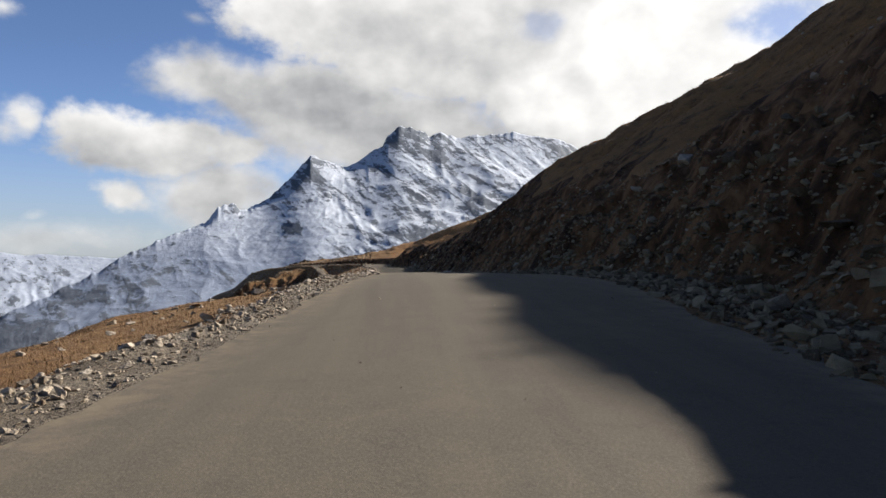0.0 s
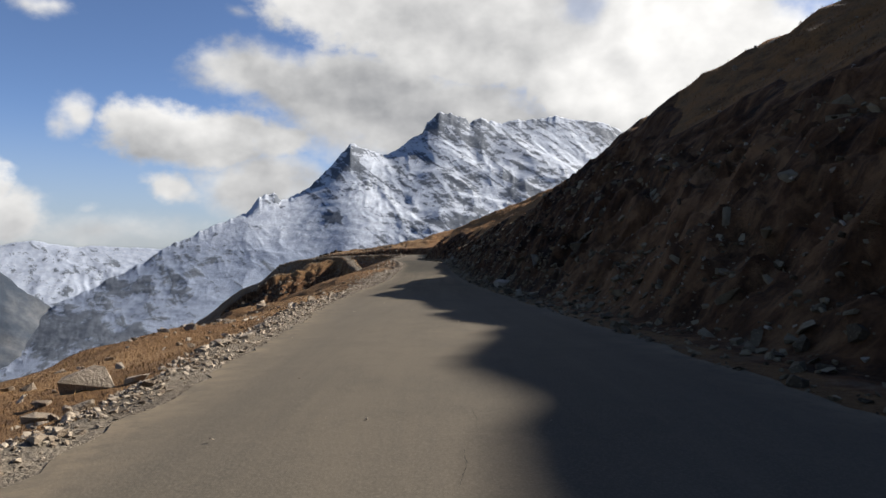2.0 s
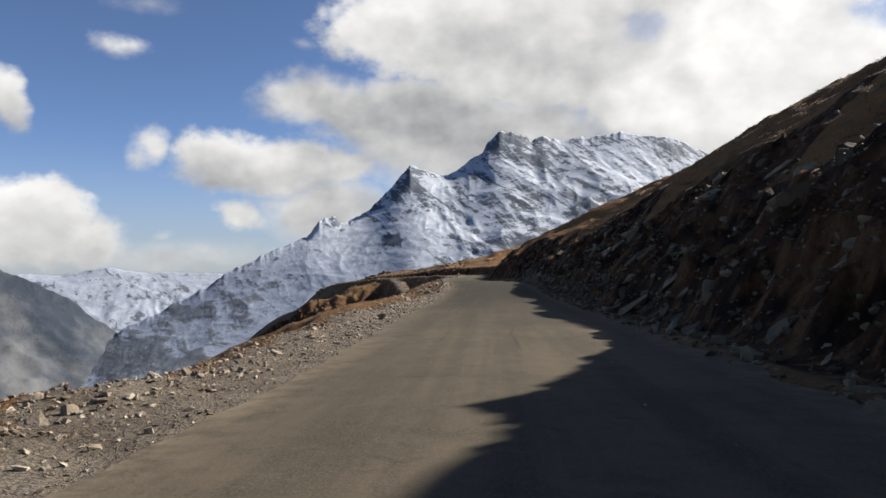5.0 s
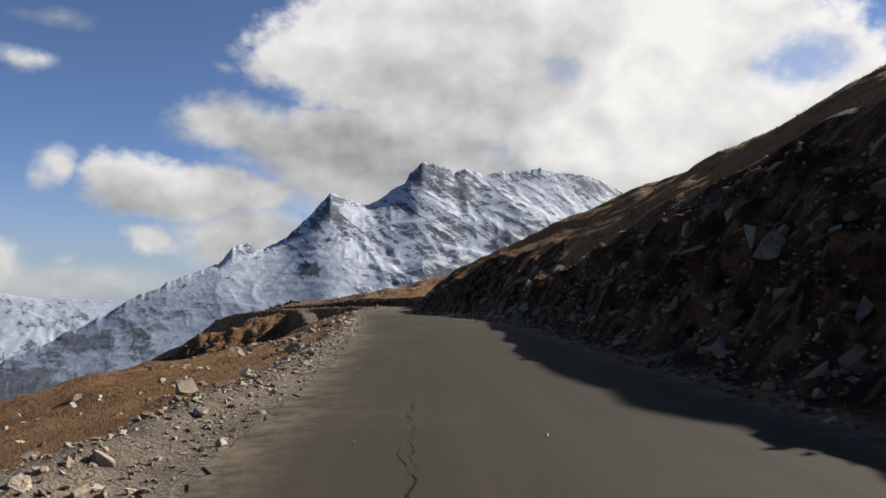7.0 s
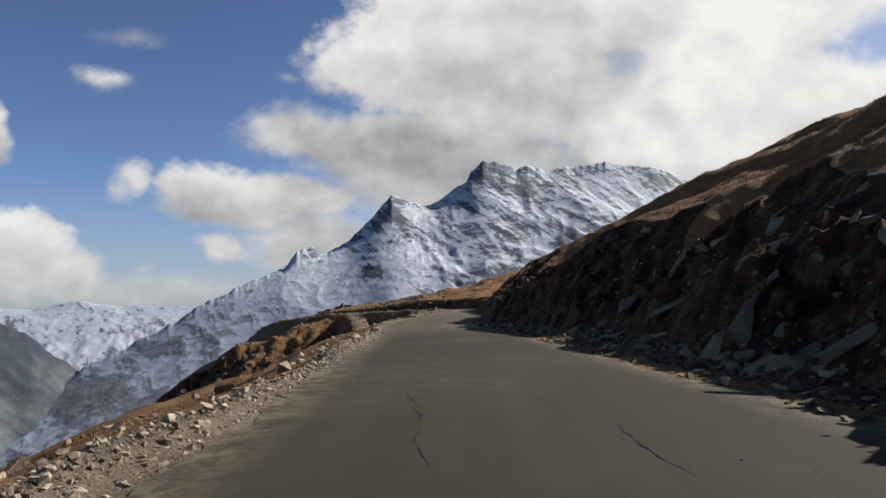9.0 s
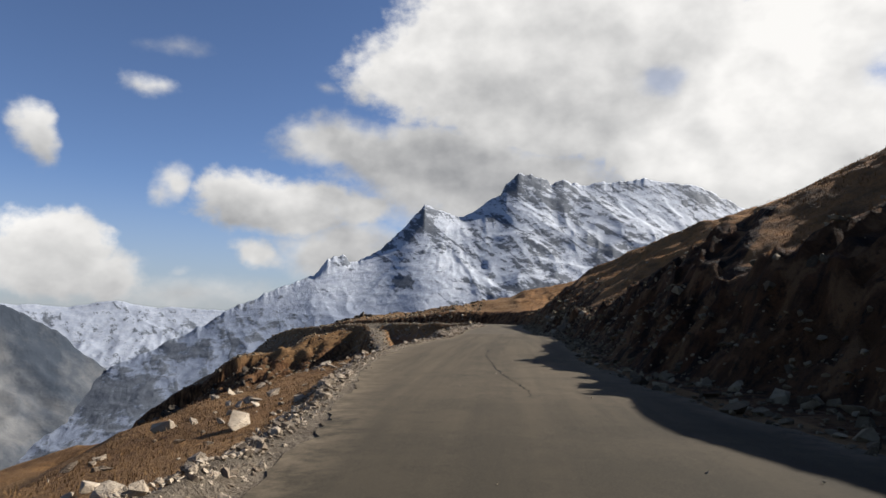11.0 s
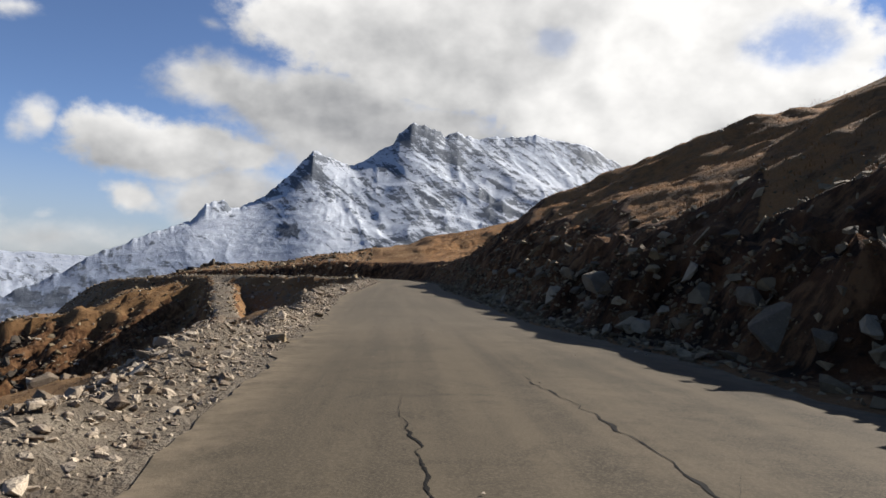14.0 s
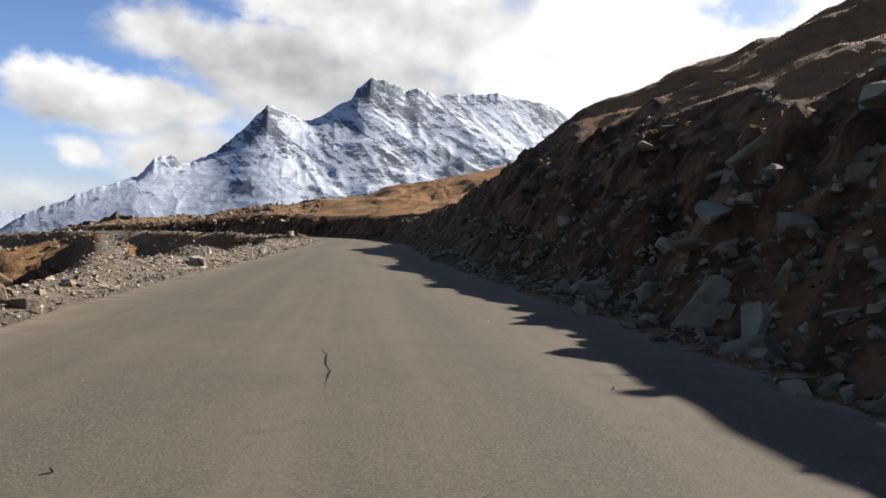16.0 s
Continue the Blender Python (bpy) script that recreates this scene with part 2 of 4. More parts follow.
def snow_rock(N, pos, obj, b):
    geo = N.add("ShaderNodeNewGeometry")
    sep = N.add("ShaderNodeSeparateXYZ")
    N.put(sep.inputs[0], geo.outputs["Normal"])
    n1 = N.noise(pos, 0.0045, 8.0, 0.64)
    beds = N.noise(N.turned(pos, 10, (0.010, 0.010, 0.070)), 1.0, 8.0, 0.70, 0.9)
    chute = N.noise(N.turned(pos, -42, (0.0075, 0.012, 0.040)), 1.0, 7.0, 0.66, 0.7)
    n3 = N.noise(pos, 0.035, 7.0, 0.74)
    steep = N.math("SUBTRACT", 1.0, sep.outputs[2])
    bare = N.math("ADD", N.math("MULTIPLY", steep, 0.62), N.math("MULTIPLY", N.math("SUBTRACT", beds, 0.5), 0.85))
    bare = N.math("ADD", bare, N.math("MULTIPLY", N.math("SUBTRACT", chute, 0.5), 1.75))
    bare = N.math("ADD", bare, N.math("MULTIPLY", N.math("SUBTRACT", n1, 0.5), 0.9))
    bare = N.math("ADD", bare, N.math("MULTIPLY", N.math("SUBTRACT", n3, 0.5), 0.8))
    bare = N.math("ADD", bare, attribute(N, "bare"))
    grit = N.noise(pos, 0.13, 5.0, 0.75)
    bare = N.math("ADD", bare, N.math("MULTIPLY", N.math("SUBTRACT", grit, 0.5), 0.55))
    k = N.smooth(bare, 0.20, 0.34)
    snow = N.mix(N.smooth(n3, 0.3, 0.7), (0.330, 0.352, 0.395), (0.510, 0.525, 0.550))
    # darker blue-grey puts shade and distance haze into the snow colour
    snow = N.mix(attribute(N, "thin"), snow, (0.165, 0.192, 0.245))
    rock = N.mix(n3, (0.052, 0.062, 0.078), (0.140, 0.150, 0.166))
    return N.mix(k, snow, rock), N.math("ADD", beds, N.math("ADD", N.math("MULTIPLY", n3, 0.9), chute)), 2.8


def hill_far(N, pos, obj, b):
    n1 = N.noise(pos, 0.006, 7.0, 0.65)
    n2 = N.noise(pos, 0.03, 6.0, 0.7)
    c = N.mix(N.smooth(n1, 0.38, 0.64), (0.036, 0.044, 0.056), (0.125, 0.124, 0.122))
    return N.mix(N.smooth(n2, 0.5, 0.7, 0, 0.5), c, (0.07, 0.077, 0.088)), n2, 3.0


def dark_crack(N, pos, obj, b):
    return N.mix(N.noise(pos, 12.0, 4.0), (0.0040, 0.0034, 0.0028), (0.0130, 0.0110, 0.0090)), None, 0


def grass_blades(dark, light):
    def build(N, pos, obj, b):
        isle = N.add("ShaderNodeNewGeometry").outputs["Random Per Island"]
        worn = N.smooth(N.noise(pos, 0.35, 5.0, 0.65), 0.35, 0.68)
        return N.mix(N.math("MULTIPLY", isle, worn), dark, light), None, 0
    return build


M_ASPHALT = material("asphalt", asphalt, 0.94, 0.08)
M_SOIL = material("soil", soil, 0.95, 0.12)
M_PALE = material("pale_stone", stone((0.4200, 0.3450, 0.2550), (0.1150, 0.0800, 0.0500)), 0.88, 0.25)
M_GREY = material("grey_stone", stone((0.270, 0.205, 0.122), (0.052, 0.034, 0.0175)), 0.88, 0.25)
M_BOULDER = material("pale_grey_rock", stone((0.270, 0.222, 0.156), (0.105, 0.080, 0.052)), 0.88, 0.25)
M_DARK = material("dark_rock", stone((0.080, 0.062, 0.044), (0.026, 0.021, 0.016)), 0.9, 0.2)
M_SNOW = material("snow_and_rock", snow_rock, 0.8, 0.2)
M_HILL = material("bare_hill", hill_far, 0.95, 0.1)
M_CRACK = material("crack_filling", dark_crack, 0.9, 0.1)
M_GRASS = material("dry_grass", grass_blades((0.0950, 0.0500, 0.0200), (0.2400, 0.1400, 0.0600)), 0.9, 0.1)
M_HILL_GRASS = material("orange_dry_grass", grass_blades((0.1250, 0.0560, 0.0180), (0.4000, 0.2000, 0.0720)), 0.9, 0.1)

# ---------------------------------------------------------------- noise on arrays
TABLE = np.random.RandomState(7).rand(256, 256)


def value_noise(x, y, seed=0):
    x, y = x + seed * 37.17, y + seed * 91.73
    xi, yi = np.floor(x).astype(int), np.floor(y).astype(int)
    fx, fy = x - xi, y - yi
    fx, fy = fx * fx * fx * (fx * (fx * 6 - 15) + 10), fy * fy * fy * (fy * (fy * 6 - 15) + 10)
    a, b = TABLE[xi & 255, yi & 255], TABLE[(xi + 1) & 255, yi & 255]
    c, d = TABLE[xi & 255, (yi + 1) & 255], TABLE[(xi + 1) & 255, (yi + 1) & 255]
    return (a + (b - a) * fx) * (1 - fy) + (c + (d - c) * fx) * fy - 0.5


def fbm(x, y, octaves=5, gain=0.5, seed=0, ridged=False):
    total, amp = 0.0, 1.0
    for k in range(octaves):
        v = value_noise(x * 2 ** k, y * 2 ** k, seed + k * 3)
        total = total + amp * ((0.25 - np.abs(v)) * 2 if ridged else v)
        amp *= gain
    return total


def sstep(v, lo, hi):
    t = np.clip((v - lo) / (hi - lo), 0, 1)
    return t * t * (3 - 2 * t)


# ---------------------------------------------------------------- the road's line and the lie of the land
ROAD_Y = [-170, -125, -108, -102, -96, -90, -84, -76, -68, -60, -50, -36, -22, -12, -4, 4, 12, 20, 28, 36, 46, 58, 66, 72, 80, 88, 96, 104, 112, 120, 128, 136, 150, 165, 180, 189]
ROAD_L = [-5, -2.42, -1.72, -1.03, -0.36, 0.16, 0.33, 0.28, -0.05, -0.59, -0.78, -0.76, -0.73, -0.92, -1.04, -1.11, -1.14, -1.29, -1.62, -2.19, -2.95, -3.81, -4.74, -5.62, -5.91, -5.64, -5.31, -5.42, -5.75, -6.05, -6.4, -6.72, -6.1, -5.7, -5.5, -6.3]
ROAD_R = [1.6, 3.85, 4.83, 5.81, 6.57, 6.93, 6.84, 6.47, 6.22, 6.05, 5.82, 5.63, 5.51, 5.48, 5.46, 5.41, 5.39, 5.34, 5.1, 4.51, 3.52, 2.38, 1.32, 0.63, 0.66, 1.06, 1.4, 1.35, 0.93, 0.71, 0.81, 0.98, 0.5, 0.9, 1.2, 0.3]
ROAD_Z = [-1.0, 0.12, 0.55, 0.74, 1.0, 1.04, 0.89, 0.7, 0.4, 0.09, -0.27, -0.78, -1.15, -1.33, -1.49, -1.63, -1.67, -1.6, -1.55, -1.67, -1.83, -2.02, -2.12, -2.15, -2.14, -2.24, -2.39, -2.48, -2.68, -2.91, -3.02, -3.12, -3.22, -3.34, -3.46, -3.62]
# beyond the last straight the road swings left round the head of a gully
BEND = [(-4.6, 200, -3.75), (-8.7, 207.8, -3.9), (-19.5, 215.5, -4.15), (-31, 222.3, -4.4), (-44, 231, -5.2), (-57, 240, -6.8), (-66, 252, -9.0), (-66, 282, -12), (-60, 327, -14)]


def spline(ts, vs, t):
    """Monotone-ish cubic through the knots."""
    ts, vs = np.array(ts, float), np.array(vs, float)
    m = np.gradient(vs, ts)
    i = np.clip(np.searchsorted(ts, t) - 1, 0, len(ts) - 2)
    h = ts[i + 1] - ts[i]
    u = np.clip((t - ts[i]) / h, 0, 1)
    return ((1 + 2 * u) * (1 - u) ** 2 * vs[i] + u * (1 - u) ** 2 * h * m[i] + u * u * (3 - 2 * u) * vs[i + 1] + u * u * (u - 1) * h * m[i + 1])


ys = np.arange(-170, 189.1, 1.0)
mid = (spline(ROAD_Y, ROAD_L, ys) + spline(ROAD_Y, ROAD_R, ys)) / 2
half = (spline(ROAD_Y, ROAD_R, ys) - spline(ROAD_Y, ROAD_L, ys)) / 2
line = np.stack([mid, ys, spline(ROAD_Y, ROAD_Z, ys), half], 1)
bx = np.array([(line[-1, 0], 189, line[-1, 2])] + BEND)
bl = np.concatenate([[0], np.cumsum(np.hypot(*np.diff(bx[:, :2], axis=0).T))])
bt = np.arange(1.5, bl[-1], 1.5)
tail = np.stack([spline(bl, bx[:, 0], bt), spline(bl, bx[:, 1], bt), spline(bl, bx[:, 2], bt), np.full(len(bt), half[-1])], 1)
LINE = np.concatenate([line, tail])
LENGTH = np.concatenate([[0], np.cumsum(np.hypot(*np.diff(LINE[:, :2], axis=0).T))])


def along(x, y):
    """Signed distance to the right of the road's line, its height, half width and the length along it."""
    x, y = np.asarray(x, float).ravel(), np.asarray(y, float).ravel()
    best = np.full(x.shape, 1e9)
    out = np.zeros((4, len(x)))
    a, b = LINE[:-1], LINE[1:]
    d = b[:, :2] - a[:, :2]
    dd = (d ** 2).sum(1)
    for k in range(0, len(x), 4000):
        px, py = x[k:k + 4000, None], y[k:k + 4000, None]
        u = np.clip(((px - a[:, 0]) * d[:, 0] + (py - a[:, 1]) * d[:, 1]) / dd, 0, 1)
        ex, ey = px - a[:, 0] - u * d[:, 0], py - a[:, 1] - u * d[:, 1]
        q = ex * ex + ey * ey
        j = q.argmin(1)
        r = np.arange(len(j))
        uu = u[r, j]
        side = np.where(d[j, 0] * ey[r, j] - d[j, 1] * ex[r, j] > 0, -1, 1)
        out[0, k:k + 4000] = side * np.sqrt(q[r, j])
        out[1, k:k + 4000] = a[j, 2] + uu * (b[j, 2] - a[j, 2])
        out[2, k:k + 4000] = a[j, 3] + uu * (b[j, 3] - a[j, 3])
        out[3, k:k + 4000] = LENGTH[j] + uu * np.sqrt(dd[j])
    return out


def by_length(l, knots):
    """Values given at road positions y (or past the bend) looked up by length."""
    return np.interp(l, [k[0] + 170 for k in knots], [k[1] for k in knots])


BANK_H = [(-125, 9.46), (-122, 9.26), (-119, 9.06), (-116, 8.87), (-113, 8.63), (-110, 8.35), (-107, 7.95), (-104, 7.54), (-101, 7.26), (-98, 7.4), (-95, 7.72), (-92, 7.98), (-89, 7.67), (-86, 7.38), (-83, 6.19), (-80, 4.82), (-77, 4.5), (-74, 7.23), (-71, 4.98), (-68, 8.19), (-65, 10.68), (-62, 7.6), (-59, 6.19), (-56, 7.69), (-53, 6.81), (-50, 6.36), (-47, 9.01), (-44, 11.04), (-41, 9.44), (-38, 8.15), (-35, 10.37), (-32, 10.41), (-29, 10.6), (-26, 10.6), (-23, 10.6), (-20, 10.6), (-17, 6.38), (-14, 3.95), (-11, 3.8), (-8, 5.95), (-5, 8.18), (-2, 7.32), (1, 6.26), (4, 6.28), (7, 4.85), (10, 2.67), (13, 4.21), (16, 5.96), (19, 6.14), (22, 5.46), (25, 3.3), (28, 5.15), (31, 3.23), (34, 1.88), (37, 1.99), (40, 2.61), (43, 3.66), (46, 3.92), (49, 5.35), (52, 4.62), (55, 2.57), (58, 5.3), (61, 5.02), (64, 5.38), (67, 4.73), (70, 2.43), (73, 2.28), (76, 3.54), (79, 5.09), (82, 4.16), (85, 4.26), (88, 3.32), (91, 2.79), (94, 2.92), (97, 1.2), (100, 2.3), (103, 1.98), (106, 1.97), (109, 3.39), (112, 2.41), (115, 4.22), (118, 3.16), (121, 3.14), (124, 3.7), (127, 3.26), (130, 4.55), (133, 5.48), (136, 4.77), (139, 3.81), (142, 4.73), (145, 4.63), (148, 4.61), (151, 6.2), (154, 5.05), (157, 4.85), (160, 5.98), (163, 7.07), (166, 8.11), (169, 9.04), (172, 6.52), (175, 4.94), (178, 3.75), (194, 2.8), (208, 2.4), (225, 2.2), (240, 1.2), (293, 0.6)]
BANK_SLOPE = [(-194, 0.9), (-108, 1.05), (-77, 0.77), (-62, 0.75), (-44, 1.05), (-3, 0.76), (22, 0.83), (67, 0.83), (107, 1.06), (126, 0.78), (169, 0.947), (259, 0.731)]
GRASS_SLOPE = [(-125, 0.413), (-114, 0.451), (-103, 0.489), (-92, 0.526), (-81, 0.565), (-70, 0.604), (-59, 0.606), (-48, 0.538), (-37, 0.422), (-26, 0.396), (-15, 0.411), (-4, 0.434), (7, 0.439), (18, 0.409), (29, 0.446), (40, 0.392), (51, 0.369), (62, 0.309), (73, 0.316), (84, 0.375), (95, 0.443), (106, 0.441), (117, 0.43), (128, 0.406), (139, 0.374), (150, 0.341), (161, 0.319), (172, 0.299), (183, 0.279), (208, 0.132), (293, 0.05)]
UPPER_SLOPE = [(-125, 0.418), (-95, 0.402), (-65, 0.383), (-35, 0.36), (-5, 0.332), (25, 0.302), (55, 0.275), (85, 0.256), (115, 0.253), (145, 0.277), (175, 0.354), (200, 0.404)]
CAP = [(-170, 26), (-60, 34), (-20, 34), (10, 24), (200, 24)]
TOE = [(-194, 1.9), (-100, 1.9), (-92, 1.6), (-84, 1.1), (24, 1), (33, 1.3), (40, 2.1), (52, 3.1), (58, 2.8), (67, 1.3), (71, 1), (293, 1)]
LEFT_FLAT = [(-194, 1.36), (-113, 1.15), (-97, 1.0), (-80, 0.6), (-59, 0.8), (-44, 0.9), (-34, 1.4), (-26, 2.2), (-12, 2.4), (-4, 2), (4, 1.4), (14, 1), (28, 0.77), (40, 0.68), (67, 0.55), (87, 0.47), (93, 0.26), (98, 0.5), (102, 1.2), (106, 1.7), (110, 1.7), (114, 1.2), (120, 1.1), (128, 1.5), (136, 2.2), (150, 2.4), (175, 1.6), (205, 1.2), (293, 1.2)]


# height of the far shoulder beyond the bend, from left to right
LEVEL_X = [-102.9, -69, -52.1, -35.1, -18.2, -1.2, 15.7, 38.3, 66.6]
LEVEL_Z = [-14.4, -8.0, -4.3, -3.9, -3.6, -0.7, 4.2, 8, 15]

# a sandy track that drops into the gully
TRACK = [(-46, 233, -5.4), (-38, 226, -4.7), (-34.5, 220, -4.8), (-32.8, 214, -5.7), (-30.5, 205, -6.8), (-28.5, 197, -7.8), (-25, 186, -9.2), (-20, 174, -10.8)]


def land(x, y):
    """Height of the ground, and the shares of bare bank and gravel."""
    shape = np.shape(x)
    x, y = np.asarray(x, float).ravel(), np.asarray(y, float).ravel()
    s, zr, w, l = along(x, y)
    n_edge = fbm(x * 0.35, y * 0.35, 3, 0.45, 1)
    n_big = fbm(x * 0.03, y * 0.03, 4, 0.5, 2)
    n_mid = fbm(x * 0.16, y * 0.16, 4, 0.5, 3)
    n_fine = fbm(x * 1.1, y * 1.1, 4, 0.6, 4)
    # right: toe, cut bank, grassy hill
    d = np.maximum(s - w, 0)
    hb = by_length(l, BANK_H) * (1 + 0.16 * n_mid + 0.20 * n_big)
    mb, mg = by_length(l, BANK_SLOPE), by_length(l, GRASS_SLOPE)
    toe = by_length(l, TOE) + 0.5 * n_edge
    db = np.maximum(d - toe, 0)
    wb = hb / mb
    rise = np.where(db < wb, hb * (1 - (1 - np.clip(db / wb, 0, 1)) ** 1.25) * 0.9 + 0.1 * hb * sstep(db, wb * 0.85, wb), hb)
    over = np.maximum(db - wb, 0)
    tail_w = sstep(l, 352, 384)
    mg2, cap = by_length(l, UPPER_SLOPE), by_length(l, CAP)
    near_hill = mg * np.minimum(over, cap) + mg2 * np.clip(over - cap, 0, 34) + 0.04 * np.maximum(over - cap - 34, 0)
    level = np.interp(x, LEVEL_X, LEVEL_Z) - 0.0009 * np.maximum(y - 265, 0) ** 2 * (y < 428) - 24.5 * (y >= 428)
    hill = near_hill * (1 - tail_w) + tail_w * sstep(over, 0, 34) * (level - zr - rise)
    hill = hill + sstep(over, 0, 12) * (n_big * 2.8 + n_mid * 0.9) + n_fine * 0.10 * sstep(over, 0, 3)
    zr_r = zr + 0.06 * d + rise + hill
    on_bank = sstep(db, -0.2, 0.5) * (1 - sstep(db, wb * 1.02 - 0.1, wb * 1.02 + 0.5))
    zr_r = zr_r + on_bank * (0.85 * fbm(x * 0.5, y * 0.5, 4, 0.6, 9, True) + 0.45 * n_fine) * np.clip(db, 0, 1) * (1 - 0.93 * sstep(db, wb * 0.6, wb))
    zr_r = zr_r + 0.08 * n_fine * sstep(d, 0.1, 0.8)
    # left: shoulder with a low spoil berm, then the fall to the valley
    e = np.maximum(-s - w, 0)
    flat = by_length(l, LEFT_FLAT) * (1 + 0.5 * n_edge)
    f = np.maximum(e - flat, 0)
    tail_l = sstep(l, 357, 379)
    gully = sstep(l, 266, 288)
    fall = (0.32 + 0.20 * gully) * f - 0.12 * np.minimum(f, 3.5) + 0.50 * np.maximum(f - 20, 0) + tail_l * 0.35 * np.minimum(f, 9) - 0.25 * gully * np.maximum(f - 12, 0)
    fall = fall + 0.75 * np.minimum(f, 2.6) * sstep(l, 258, 264) * (1 - sstep(l, 272, 279))
    berm = (0.10 + 0.16 * gully + 0.10 * sstep(l, 130, 150)) * np.exp(-((e - flat * 0.75) / (0.32 * flat)) ** 2) * (0.8 + 1.2 * n_edge)
    zl = zr - 0.05 * e + berm - fall + sstep(f, 0, 8) * (1.0 * n_mid + 1.6 * n_big) + 0.10 * n_fine * sstep(e, 0.2, 1.0)
    z = np.where(s >= 0, zr_r, zl)
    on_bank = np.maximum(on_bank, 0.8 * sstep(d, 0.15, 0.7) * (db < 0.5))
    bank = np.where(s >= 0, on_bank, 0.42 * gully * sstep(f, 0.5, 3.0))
    gravel = np.where(s >= 0, (1 - sstep(db, -0.2, 0.7)) * 0.38, np.maximum(1 - sstep(e, flat * 0.65, flat + 0.25), 0.46 * gully * sstep(f, 0.2, 2.0)))
    # spur that runs out to the left beyond the gully
    spur = np.array([(-23.8, 233.1, -5.5), (-39.6, 221.8, -6), (-53.2, 212.7, -10.6), (-63.4, 207.1, -17.5), (-71.3, 203.7, -22.5), (-79.2, 200.3, -30), (-87.1, 195.8, -50), (-98.4, 189, -87)])
    zs = np.full(x.shape, -1e3)
    gul = np.zeros(x.shape)
    for (ax, ay, az_), (bx_, by_, bz_) in zip(spur[:-1], spur[1:]):
        vx, vy = bx_ - ax, by_ - ay
        u = np.clip(((x - ax) * vx + (y - ay) * vy) / (vx * vx + vy * vy), 0, 1)
        dist = np.hypot(x - ax - u * vx, y - ay - u * vy)
        near_side = ((x - ax) * vy - (y - ay) * vx) < 0
        slope = np.where(near_side, 0.12 + 0.42 * sstep(dist, 2, 5), 0.12 + 0.6 * sstep(dist, 8, 30))
        zz = az_ + u * (bz_ - az_) - slope * dist + n_mid * 1.2 + np.where(near_side, fbm((x - 0.4 * y) * 0.42, (x + 2.2 * y) * 0.06, 4, 0.65, 12, True) * 1.7 * sstep(dist, 1.5, 6) + 1.1 * fbm(x * 0.5, y * 0.5, 3, 0.6, 14, True), 0)
        zz = zz - 1.2 * np.maximum(-x - 82, 0)
        gul = np.where(zz > zs, near_side * sstep(dist, 3, 7), gul)
        zs = np.maximum(zs, zz)
    on_spur = (zs > z) & (s < 0)
    z = np.where(on_spur, zs, z)
    bank = np.where(on_spur, np.maximum(gul * 0.62, 0.9 * sstep(-x, 60, 67)), bank)
    gravel = np.where(on_spur, 0.36 * gul, gravel)
    for (ax, ay, az_), (bx_, by_, bz_) in zip(TRACK[:-1], TRACK[1:]):
        u = np.clip(((x - ax) * (bx_ - ax) + (y - ay) * (by_ - ay)) / ((bx_ - ax) ** 2 + (by_ - ay) ** 2), 0, 1)
        dist = np.hypot(x - ax - u * (bx_ - ax), y - ay - u * (by_ - ay))
        on_track = 1 - sstep(dist, 1.3, 1.9)
        bench = (1 - sstep(dist, 1.4, 4.5)) * (-s - w > 1.0)
        z = z * (1 - bench) + bench * (az_ + u * (bz_ - az_))
        gravel = np.maximum(gravel * (1 - bench * 0.5), on_track)
        bank = np.maximum(bank, 0.75 * bench) * (1 - on_track)
    # under the carriageway
    under = np.clip((w - np.abs(s) - 0.3) / 0.25, 0, 1)
    z = np.where(np.abs(s) < w, zr - 0.05 * under, z)
    return z.reshape(shape), bank.reshape(shape), gravel.reshape(shape)


def mesh_object(name, verts, faces, mat, smooth=True, attrs=None):
    me = bpy.data.meshes.new(name)
    verts, faces = np.asarray(verts, np.float32), np.asarray(faces, np.int32)
    me.vertices.add(len(verts))
    me.vertices.foreach_set("co", verts.ravel())
    k = faces.shape[1]
    me.loops.add(faces.size)
    me.loops.foreach_set("vertex_index", faces.ravel())
    me.polygons.add(len(faces))
    me.polygons.foreach_set("loop_start", np.arange(0, faces.size, k, dtype=np.int32))
    me.update(calc_edges=True)
    for key, values in (attrs or {}).items():
        a = me.attributes.new(key, "FLOAT", "POINT")
        a.data.foreach_set("value", np.asarray(values, np.float32).ravel())
    me.polygons.foreach_set("use_smooth", np.full(len(faces), smooth))
    me.materials.append(mat)
    me.update()
    return new(name, me)


def grid_faces(rows, cols):
    i = np.arange(rows - 1)[:, None] * cols + np.arange(cols - 1)[None, :]
    i = i.ravel()
    return np.stack([i, i + 1, i + cols + 1, i + cols], 1)


def steps(*spans):
    """Coordinates from spans of (start, end, step), each without its end."""
    return np.concatenate([np.arange(a, b, c) for a, b, c in spans])


